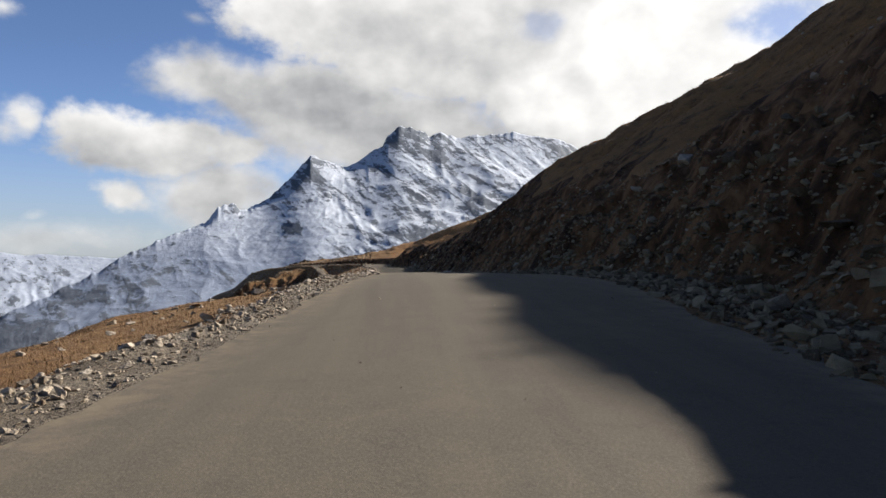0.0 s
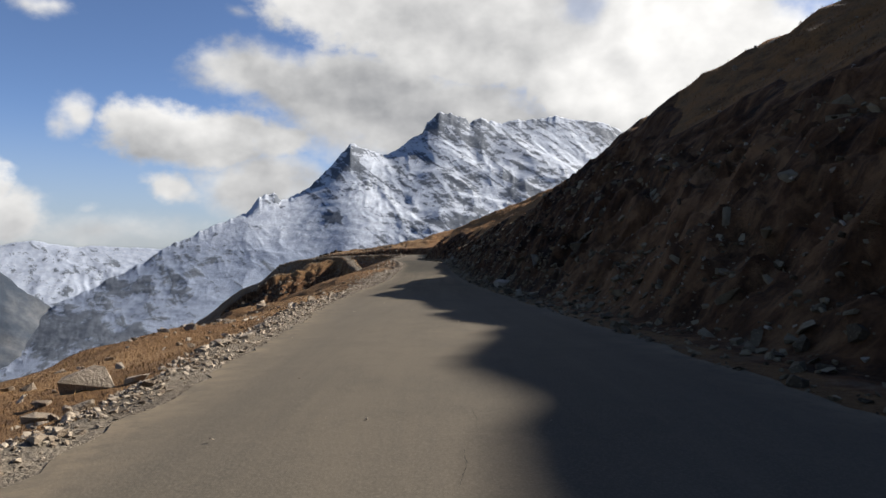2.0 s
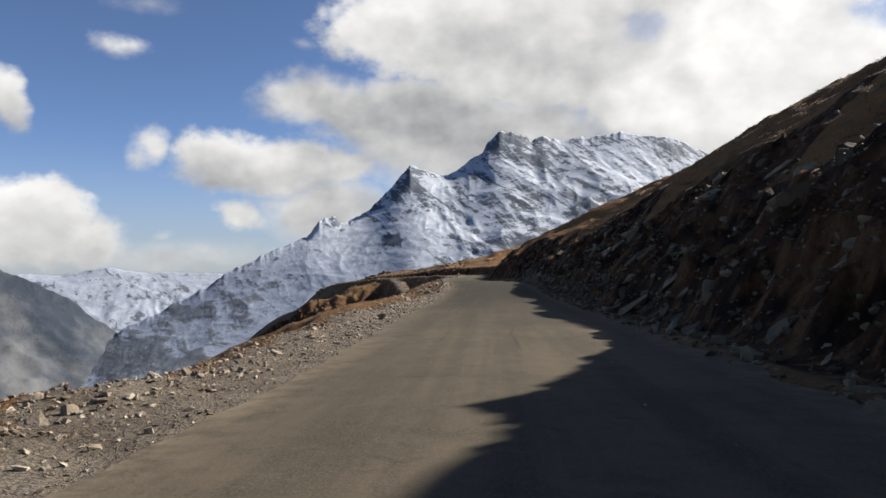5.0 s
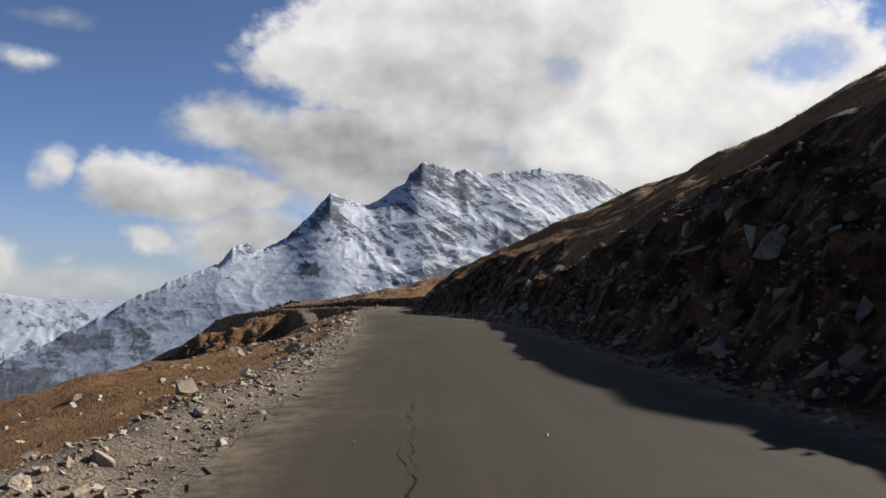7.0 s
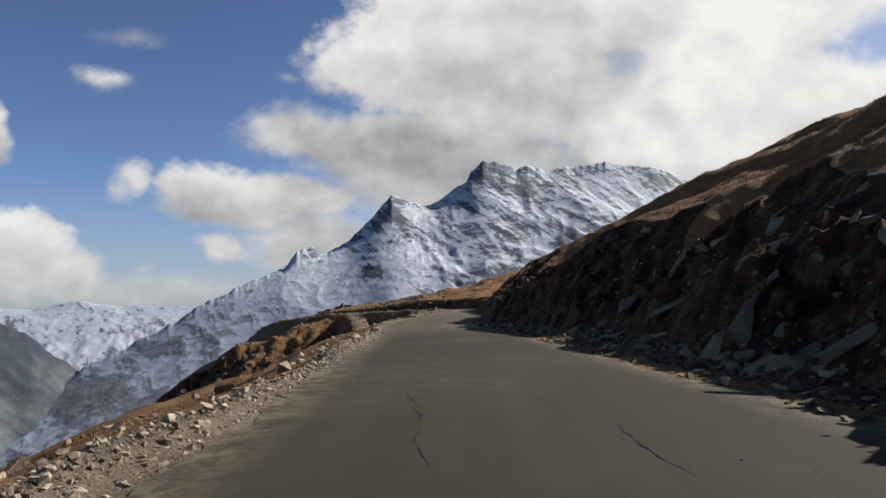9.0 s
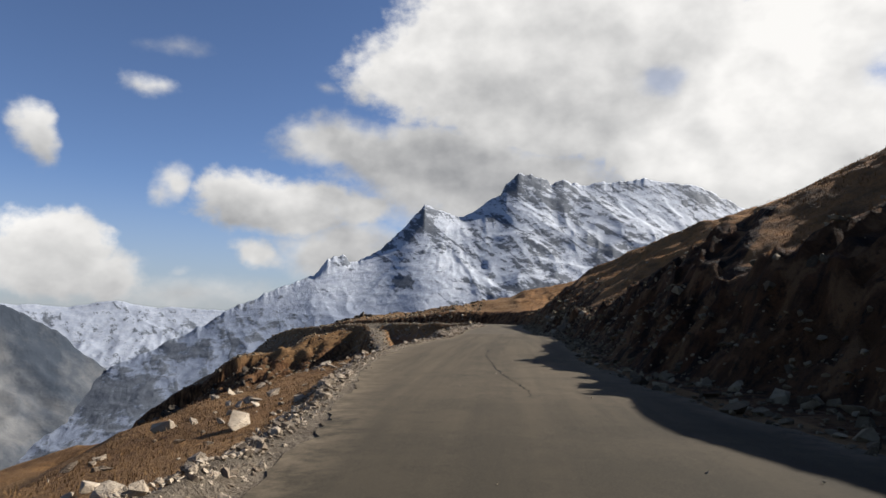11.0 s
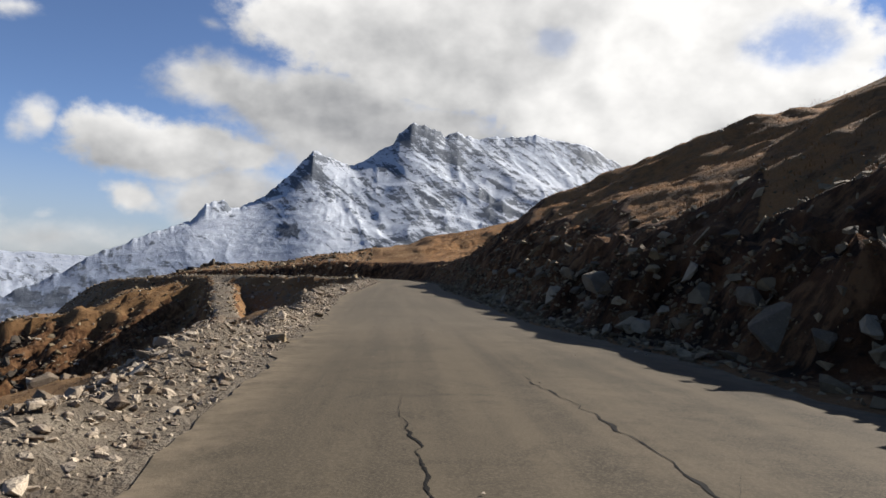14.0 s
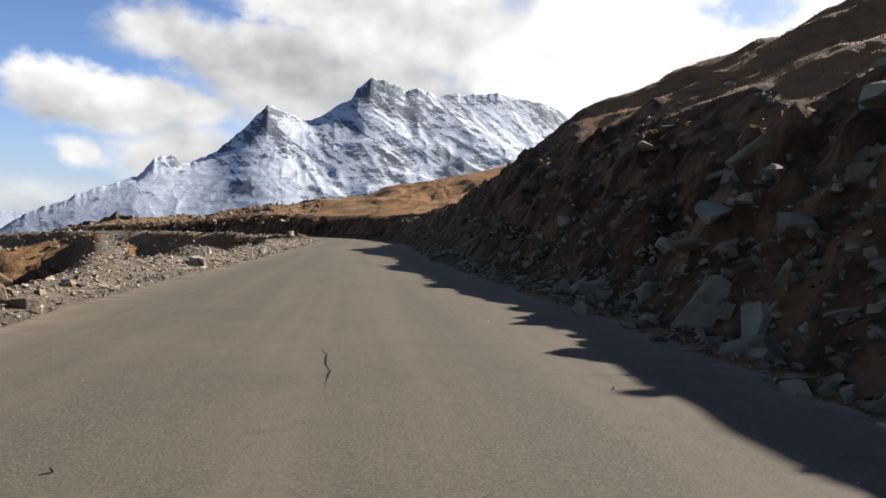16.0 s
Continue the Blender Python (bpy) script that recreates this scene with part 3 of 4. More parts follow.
def build_ground():
    gy = steps((-180, -122, 1.2), (-122, 150, 0.36), (150, 275, 0.8), (275, 460, 3.5), (460, 900, 30))
    gs = steps((-420, -110, 9), (-110, -72, 2.5), (-72, -16, 0.9), (-16, -2.6, 0.24), (-2.6, 2.8, 0.9), (2.8, 15, 0.2), (15, 40, 0.6), (40, 300, 6))
    base = np.interp(gy, ys, mid)
    X = base[:, None] + gs[None, :]
    Y = np.repeat(gy[:, None], len(gs), 1)
    Z, bank, gravel = land(X, Y)
    return tagged(mesh_object("ground", np.stack([X, Y, Z], -1).reshape(-1, 3), grid_faces(len(gy), len(gs)), M_SOIL,
                              attrs={"bank": bank, "gravel": gravel, "hillward": 0.8 * sstep(X - base[:, None], 3, 6), "dry": (1 - sstep(Y, -62, -48)) * 0.9 + 0.55 * sstep(Y, 116, 126)}),
                  "brown dry grass hillside with dark cut earth bank", "ground", kind="structure")


def build_road():
    keep = LINE[(LENGTH > 20)]
    lens = LENGTH[(LENGTH > 20)]
    fine = np.arange(lens[0], lens[-1], 0.25)
    c = np.stack([np.interp(fine, lens, keep[:, k]) for k in range(4)], 1)
    t = np.gradient(c[:, :2], axis=0)
    t /= np.linalg.norm(t, axis=1)[:, None]
    side = np.stack([t[:, 1], -t[:, 0]], 1)
    cross = np.concatenate([[-1.0, -1.0], np.linspace(-1.0, 1.0, 17), [1.0, 1.0]])
    wob_l, wob_r = 0.20 * fbm(fine * 0.5, fine * 0, 4, 0.8, 21), 0.30 * fbm(fine * 0.5, fine * 0, 4, 0.8, 22)
    crumble = np.random.RandomState(8).normal(0, 0.014, (2, len(fine)))
    wob_l, wob_r = wob_l + crumble[0], wob_r + crumble[1]
    off = cross[None, :] * c[:, 3:4] + np.where(cross < 0, -cross, 0)[None, :] ** 5 * -wob_l[:, None] + np.where(cross > 0, cross, 0)[None, :] ** 5 * wob_r[:, None]
    P = c[:, None, :2] + side[:, None, :] * off[..., None]
    Z = c[:, 2:3] + 0.015 + 0.05 * (1 - cross[None, :] ** 2) + 0.012 * fbm(P[..., 0] * 0.5, P[..., 1] * 0.5, 3, 0.5, 23)
    Z[:, 0] -= 0.12
    Z[:, -1] -= 0.12
    V = np.concatenate([P, Z[..., None]], 2)
    dust = np.clip((np.abs(cross) - 0.80) / 0.2, 0, 1)[None, :] * np.ones((len(fine), 1)) + 0.25 * np.clip(fbm(P[..., 0] * 0.2, P[..., 1] * 0.2, 3, 0.5, 24) * 2, 0, 1)
    # paler lengths of surfacing at both ends
    worn = 0.42 * (1 - sstep(P[..., 1], -62, -42)) + 0.32 * sstep(P[..., 1], 104, 118)
    faces = grid_faces(len(fine), len(cross))
    col = faces[:, 0] % len(cross)
    faces = faces[(col != 1) & (col != len(cross) - 3)]
    # a darker length of surfacing
    old = 0.78 * sstep(P[..., 1], -18, 7) * (1 - sstep(P[..., 1], 54, 69))
    return tagged(mesh_object("road", V.reshape(-1, 3), faces, M_ASPHALT, attrs={"dust": np.clip(dust, 0, 1), "old": old, "worn": worn}),
                  "worn grey asphalt mountain road with dusty edges", "road", kind="structure")


ground = build_ground()
road = build_road()

# ---------------------------------------------------------------- mountains and distance
EYE = np.array((-3.4, 67.0, -0.8))


def build_range(bearings, ridge_knots, far_knots, low, reach_knots, rough, rows=150, seed=30, jagged=1.5):
    """A mountain front: bearings in degrees, its ridge by (bearing, height in degrees), distances by (bearing, metres)."""
    az = np.arange(bearings[0], bearings[1], bearings[2])
    el = np.interp(az, [k[0] for k in ridge_knots], [k[1] for k in ridge_knots])
    far = spline([k[0] for k in far_knots], [k[1] for k in far_knots], az)
    q = np.concatenate([np.linspace(-0.12, -0.01, 6), np.linspace(0, 1, rows) ** 1.15])
    top = far * np.tan(np.radians(el))
    jag = 0.0042 * far * fbm(az * jagged, az * 0 + 3, 5, 0.62, seed)
    reach = np.interp(az, [k[0] for k in reach_knots], [k[1] for k in reach_knots])
    foot = far * np.tan(np.radians(low))
    reach_k = int(5.0 / bearings[2])
    kern = np.hanning(2 * reach_k + 1)
    top_s = np.convolve(np.pad(top, reach_k, mode="edge"), kern / kern.sum(), mode="valid")
    A, Q = np.meshgrid(np.radians(az), q, indexing="ij")
    R = far[:, None] * (1 - reach[:, None] * Q)
    fall = np.where(Q < 0, 1.6 * np.abs(Q), np.abs(Q) ** 0.97)
    spread = 0.06 + 0.05 * sstep(np.degrees(A), -12, -8)
    T = top[:, None] + (top_s - top)[:, None] * sstep(Q / spread, 0.0, 1.0)
    Z = T + jag[:, None] * np.exp(-np.abs(Q) * 45) - (T - foot[:, None]) * fall
    X, Y = EYE[0] + R * np.sin(A), EYE[1] + R * np.cos(A)
    amp = np.clip(0.04 + Q * 4, 0, 1) * np.clip(1.25 - Q, 0.2, 1)
    WX, WY = 160 * fbm(X / 420, Y / 420, 3, 0.5, seed + 40), 160 * fbm(X / 420, Y / 420, 3, 0.5, seed + 50)
    relief = 0
    for k, (wave, height) in enumerate(((560, 38), (250, 22), (115, 15), (54, 9), (26, 4.5))):
        weight = amp if wave > 60 else np.clip(0.3 + Q * 4, 0, 1)
        relief = relief + weight * height * rough * 2 * fbm((X + WX) / wave, (Y + WY) / wave, 1, 0.5, seed + 3 * k, True)
    # ribs and chutes that slant down to the left
    across = X - 0.75 * Z + 0.5 * WX
    relief = relief + amp * rough * 26 * np.clip(Q * 3, 0, 1) * fbm(across / 170, Q * 3.0 + 7, 3, 0.45, seed + 90, True)
    relief = relief * (0.36 + 0.64 * sstep(np.degrees(A), -10, 3))
    Z = Z + relief - amp * 32 * rough
    # ledges: rock beds that dip gently to one side
    bed = (Z + 0.16 * X + 30 * fbm(X / 300, Y / 300, 3, 0.5, seed + 70)) / 26.0
    step = bed - np.floor(bed)
    Z = Z + rough * 2.8 * np.clip(Q * 8, 0.3, 1) * (sstep(step, 0.15, 0.55) - step) * (0.5 + fbm(X / 150, Y / 150, 2, 0.5, seed + 80) * 2)
    return X, Y, Z, Q, az, q


MAIN_RIDGE = [(-60, -16), (-44, -11.5), (-36, -7.5), (-30.4, -4.3), (-26.7, -2.6), (-22.8, -0.3), (-18.6, 1.7), (-16.2, 2.6), (-15.1, 4.0), (-13.7, 4.4), (-13.2, 3.8), (-12.0, 4.1), (-10, 5.5),
              (-7.8, 7.8), (-7.0, 8.8), (-5.8, 8.4), (-3.9, 7.9), (-2.9, 8.3), (-0.5, 9.7), (0.0, 10.7), (1.0, 11.4), (2.9, 11.2), (3.8, 10.6), (4.9, 10.9), (6.2, 10.45), (8.8, 10.6), (11.4, 10.9), (13.6, 10.4),
              (15.4, 10.1), (18.4, 8.4), (22, 6), (40, 2)]
MAIN_FAR = [(-60, 1250), (-40, 1400), (-20, 1640), (-7, 1870), (4, 2120), (14, 2370), (24, 2640), (45, 3100)]
X, Y, Z, Q, az, q = build_range((-60, 42, 0.085), MAIN_RIDGE, MAIN_FAR, -11.0, [(-60, 0.36), (-25, 0.38), (-10, 0.42), (6, 0.52), (20, 0.58)], 0.46)
bear = np.degrees(np.arctan2(X - EYE[0], Y - EYE[1]))
high = np.degrees(np.arctan2(Z - EYE[2], np.hypot(X - EYE[0], Y - EYE[1])))
bare = 0.03 * sstep(bear, -3, 3) - 0.13 * sstep(-bear, 3, 10) * sstep(6.0 - high, 0, 5) + 0.30 * sstep(-bear, 13, 26) - 0.07 * np.exp(-((bear - 12) / 4) ** 2 - ((high - 7.5) / 1.6) ** 2)
# bluish shade low on the left flank, put into the snow colour
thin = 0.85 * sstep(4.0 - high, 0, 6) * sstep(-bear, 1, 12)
# cliffs: a dark buttress low on the flank, the summit block, the towers on the left shoulder, a band above the foot
for b0, e0, rb, re, k in ((-8.3, 2.3, 0.9, 0.7, 0.55), (1.8, 10.6, 1.6, 0.6, 0.14), (-14.5, 3.7, 1.8, 0.6, 0.14), (2.5, 1.9, 3.0, 0.6, 0.34), (-6.5, 8.0, 0.9, 0.9, 0.10), (7.0, 9.0, 2.2, 0.8, 0.12), (-24, -3.5, 5, 1.0, 0.16), (-31, -7, 5, 1.2, 0.3), (9, 4.5, 3, 1.5, 0.08)):
    bare = bare + k * np.exp(-((bear - b0) / rb) ** 2 - ((high - e0) / re) ** 2)
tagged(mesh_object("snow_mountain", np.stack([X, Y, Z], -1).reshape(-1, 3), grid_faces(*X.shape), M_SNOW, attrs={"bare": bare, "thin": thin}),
       "craggy snow-covered mountain with grey rock faces", "mountain", kind="structure")
X, Y, Z, Q, az, q = build_range((-62, -14, 0.12), [(-62, 1.5), (-50, 0.6), (-34, -0.2), (-31, 0.3), (-29, 0.0), (-24, -0.3), (-14, -1)], [(-62, 4300), (-40, 4300), (-14, 4300)],
                                -9.0, [(-62, 0.3), (-14, 0.3)], 1.0, rows=80, seed=60, jagged=0.35)
# half-strength blue-grey tint paints the haze over this distant range
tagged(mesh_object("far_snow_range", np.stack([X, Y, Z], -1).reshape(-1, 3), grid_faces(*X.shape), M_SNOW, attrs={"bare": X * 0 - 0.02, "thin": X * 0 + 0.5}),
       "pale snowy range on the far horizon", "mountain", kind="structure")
X, Y, Z, Q, az, q = build_range((-80, -24, 0.2), [(-80, 7), (-50, 4.0), (-42, 1.5), (-37.2, -0.8), (-35, -1.9), (-33.2, -3.7), (-31, -5.2), (-30, -6.3), (-24, -11)],
                                [(-80, 1500), (-40, 1500), (-24, 1500)], -16.0, [(-80, 0.35), (-24, 0.35)], 1.8, rows=90, seed=80)
tagged(mesh_object("valley_hill", np.stack([X, Y, Z], -1).reshape(-1, 3), grid_faces(*X.shape), M_HILL), "bare grey hill across the valley", "hill", kind="structure")
v = 4900
tagged(mesh_object("valley_floor", [(-v, -v, -620), (v, -v, -620), (v, v, -620), (-v, v, -620)], [(0, 1, 2, 3)], M_HILL), "grey valley floor far below the road", "ground", kind="structure")

# ---------------------------------------------------------------- stones
def hull_points(seed, sx, sy, sz, count):
    rng = random.Random(seed)
    pts = []
    for _ in range(count):
        v = Vector((rng.gauss(0, 1), rng.gauss(0, 1), rng.gauss(0, 1))).normalized() * rng.uniform(0.8, 1.0)
        v = Vector([math.copysign(abs(c) ** 0.65, c) for c in v])
        pts.append(Vector((v.x * sx, v.y * sy, v.z * sz)))
    return pts


def stone_mesh(name, seed, sx, sy, sz, count=16, bevel=0.0):
    """An angular broken stone as a mesh, unit sized before scaling."""
    bm = bmesh.new()
    for p in hull_points(seed, sx, sy, sz, count):
        bm.verts.new(p)
    res = bmesh.ops.convex_hull(bm, input=bm.verts)
    loose = [v for v in bm.verts if not v.link_faces]
    bmesh.ops.delete(bm, geom=loose, context="VERTS")
    if bevel:
        bmesh.ops.dissolve_limit(bm, angle_limit=radians(14), verts=bm.verts, edges=bm.edges)
        bmesh.ops.bevel(bm, geom=list(bm.edges), offset=bevel, segments=1, affect="EDGES", profile=0.6)
    bmesh.ops.triangulate(bm, faces=bm.faces)
    me = bpy.data.meshes.new(name)
    bm.to_mesh(me)
    bm.free()
    return me


def arrays_of(me):
    v = np.zeros(len(me.vertices) * 3)
    me.vertices.foreach_get("co", v)
    f = np.zeros(len(me.polygons) * 3, int)
    me.polygons.foreach_get("vertices", f)
    return v.reshape(-1, 3), f.reshape(-1, 3)


SMALL = [arrays_of(stone_mesh("pebble", 100 + k, 1.0, random.Random(k).uniform(0.55, 0.95), random.Random(k + 50).uniform(0.28, 0.7), 11)) for k in range(12)]


def turn_matrices(yaw, tilt_x, tilt_y):
    cz, sz, cx, sx, cy, sy = np.cos(yaw), np.sin(yaw), np.cos(tilt_x), np.sin(tilt_x), np.cos(tilt_y), np.sin(tilt_y)
    o, z = np.ones_like(yaw), np.zeros_like(yaw)
    Rz = np.stack([np.stack([cz, -sz, z], -1), np.stack([sz, cz, z], -1), np.stack([z, z, o], -1)], -2)
    Rx = np.stack([np.stack([o, z, z], -1), np.stack([z, cx, -sx], -1), np.stack([z, sx, cx], -1)], -2)
    Ry = np.stack([np.stack([cy, z, sy], -1), np.stack([z, o, z], -1), np.stack([-sy, z, cy], -1)], -2)
    return Rz @ Rx @ Ry


def scatter(name, label, category, x, y, size, mat, seed, sink=0.2, tilt=0.35, lift=0.0):
    """Loose stones that nobody could count, as one mesh."""
    rng = np.random.RandomState(seed)
    z, _, _ = land(x, y)
    n = len(x)
    M = turn_matrices(rng.rand(n) * 6.28, rng.randn(n) * tilt, rng.randn(n) * tilt) * size[:, None, None]
    which = rng.randint(0, len(SMALL), n)
    V, F, base = [], [], 0
    for k, (sv, sf) in enumerate(SMALL):
        m = np.where(which == k)[0]
        if not len(m):
            continue
        pts = np.einsum("nij,vj->nvi", M[m], sv)
        pts[..., 0] += x[m, None]
        pts[..., 1] += y[m, None]
        pts[..., 2] += (z[m] + size[m] * sink + lift)[:, None]
        V.append(pts.reshape(-1, 3))
        F.append((sf[None] + (np.arange(len(m)) * len(sv))[:, None, None] + base).reshape(-1, 3))
        base += len(m) * len(sv)
    return tagged(mesh_object(name, np.concatenate(V), np.concatenate(F), mat, smooth=False), label, category, kind="stuff")


def place_left(rng, n, y0, y1, lo, hi):
    """Points on the left of the road: lo and hi are shares of the shoulder's width."""
    y = rng.uniform(y0, y1, n)
    flat = by_length(y + 170, LEFT_FLAT)
    e = 0.15 + flat * rng.uniform(lo, hi, n)
    return np.interp(y, ys, mid - half) - e, y


def place_right(rng, n, y0, y1, lo, hi):
    y = rng.uniform(y0, y1, n)
    return np.interp(y, ys, mid + half) + rng.uniform(lo, hi, n), y


rng = np.random.RandomState(11)
# rubble spoil along the outer shoulder
px, py = place_left(rng, 15000, -129, 194, 0.22, 1.35)
scatter("shoulder_rubble", "pale broken stones and gravel spilled along the shoulder", "rubble", px, py, np.clip(rng.lognormal(-3.5, 0.55, 15000), 0.012, 0.10), M_PALE, 1)
px, py = place_left(rng, 9000, 101, 194, 0.02, 1.4)
scatter("spoil_heap_stones", "heap of pale tan broken stones beside the road", "rubble", px, py, np.clip(rng.lognormal(-3.5, 0.55, 9000), 0.012, 0.10), M_PALE, 2)
px, py = place_left(rng, 30000, -129, 169, -0.05, 1.15)
scatter("edge_grit", "fine grit lying along the asphalt edge", "gravel", px, py, np.clip(rng.lognormal(-3.8, 0.5, 30000), 0.008, 0.07), M_PALE, 3)
# stones on the grassy fall below the shoulder
px, py = place_left(rng, 1500, -129, 169, 1.2, 7)
scatter("slope_stones", "scattered pale stones on the brown grass slope", "stones", px, py, np.clip(rng.lognormal(-2.4, 0.5, 1500), 0.03, 0.35), M_PALE, 4)
n = 420
py = rng.uniform(-115, 170, n)
px = np.interp(py, ys, mid) + np.interp(py, ys, half) * rng.uniform(-0.97, 0.97, n)
scatter("road_grit", "small pale stone chips lying on the asphalt", "gravel", px, py, np.clip(rng.lognormal(-4.5, 0.5, n), 0.006, 0.03), M_PALE, 10, sink=0.2, lift=0.115)
n = 160
px, py = rng.normal(0.31, 0.22, n), rng.normal(107.7, 0.6, n)
scatter("chip_pile", "little patch of white stone chips at the asphalt edge", "gravel", px, py, np.clip(rng.lognormal(-3.6, 0.4, n), 0.012, 0.06), M_PALE, 14, lift=0.03)
n = 2600
px, py = place_right(rng, n, -109, 33, 0.8, 8.0)
scatter("bank_flecks", "small pale stones speckling the dark earth bank", "stones", px, py, np.clip(rng.lognormal(-3.3, 0.5, n), 0.015, 0.11), M_PALE, 15, sink=0.1, tilt=0.6)
# broken rock at the foot of the cut bank and in its face
px, py = place_right(rng, 16000, -129, 194, -0.1, 2.8)
scatter("bank_toe_rubble", "grey broken rock heaped at the foot of the bank", "rubble", px, py, np.clip(rng.lognormal(-3.0, 0.6, 16000), 0.015, 0.26), M_GREY, 5)
px, py = place_right(rng, 11000, -129, 194, 1.2, 6.8)
keep = (py < 63) | (py > 109) | (rng.rand(11000) < 0.3)
px, py = px[keep], py[keep]
scatter("bank_stones", "grey slabs and stones bedded in the earth bank", "stones", px, py, np.clip(rng.lognormal(-2.9, 0.65, len(px)), 0.02, 0.36), M_GREY, 6, sink=0.1, tilt=0.6)
px, py = place_right(rng, 6000, -118, -80, 0.1, 4.2)
scatter("apron_rubble", "grey-brown stones littering the apron under the bank", "rubble", px, py, np.clip(rng.lognormal(-2.9, 0.6, 6000), 0.015, 0.26), M_GREY, 16)
px, py = place_right(rng, 4200, 108, 169, 0.2, 2.6)
scatter("bank_scree", "brown-grey scree of tumbled stones on the lower bank", "scree", px, py, np.clip(rng.lognormal(-2.95, 0.6, 4200), 0.02, 0.28), M_GREY, 9, sink=0.15, tilt=0.6)
px, py = place_right(rng, 1600, -129, 293, 7.0, 60)
scatter("hill_stones", "pale stones dotted over the brown hillside", "stones", px, py, np.clip(rng.lognormal(-2.5, 0.55, 1600), 0.04, 0.28), M_PALE, 7)
px, py = rng.uniform(-75, -8, 3600), rng.uniform(165, 262, 3600)
scatter("gully_stones", "pale stones strewn over the gully sides", "stones", px, py, np.clip(rng.lognormal(-1.9, 0.5, 3600), 0.06, 0.5), M_PALE, 8)

px, py = rng.uniform(-75, -8, 4200), rng.uniform(165, 262, 4200)
scatter("gully_rubble", "brown-grey broken rock covering the gully sides", "rubble", px, py, np.clip(rng.lognormal(-1.5, 0.5, 4200), 0.08, 0.8), M_GREY, 17, sink=0.05, tilt=0.6)


def grass_field(name, label, x, y, tall, seed, mat):
    rng = np.random.RandomState(seed)
    z, bank, gravel = land(x, y)
    keep = (bank < 0.45) & (gravel < 0.45)
    x, y, z = x[keep], y[keep], z[keep]
    n = len(x)
    a, h, lean = rng.rand(n) * 6.28, tall * rng.uniform(0.5, 1.3, n), rng.uniform(0.2, 0.9, n)
    w = h * 0.16
    dx, dy = np.cos(a), np.sin(a)
    p0 = np.stack([x - dy * w, y + dx * w, z - 0.03], 1)
    p1 = np.stack([x + dy * w, y - dx * w, z - 0.03], 1)
    p2 = np.stack([x + dx * lean * h, y + dy * lean * h, z + h], 1)
    V = np.stack([p0, p1, p2], 1).reshape(-1, 3)
    return tagged(mesh_object(name, V, np.arange(3 * n).reshape(-1, 3), mat, smooth=False), label, "grass", kind="stuff")


px, py = place_left(rng, 110000, -129, 134, 1.0, 8.5)
grass_field("slope_grass", "short dry brown grass on the valley slope", px, py, 0.05, 12, M_GRASS)
px, py = place_right(rng, 120000, -115, 180, 3.5, 24)
grass_field("hill_grass", "short dry brown grass on the hillside", px, py, 0.11, 13, M_HILL_GRASS)
px, py = place_right(rng, 60000, -110, 230, 22, 60)
grass_field("upper_hill_grass", "dry orange-brown grass high on the hillside", px, py, 0.15, 14, M_HILL_GRASS)

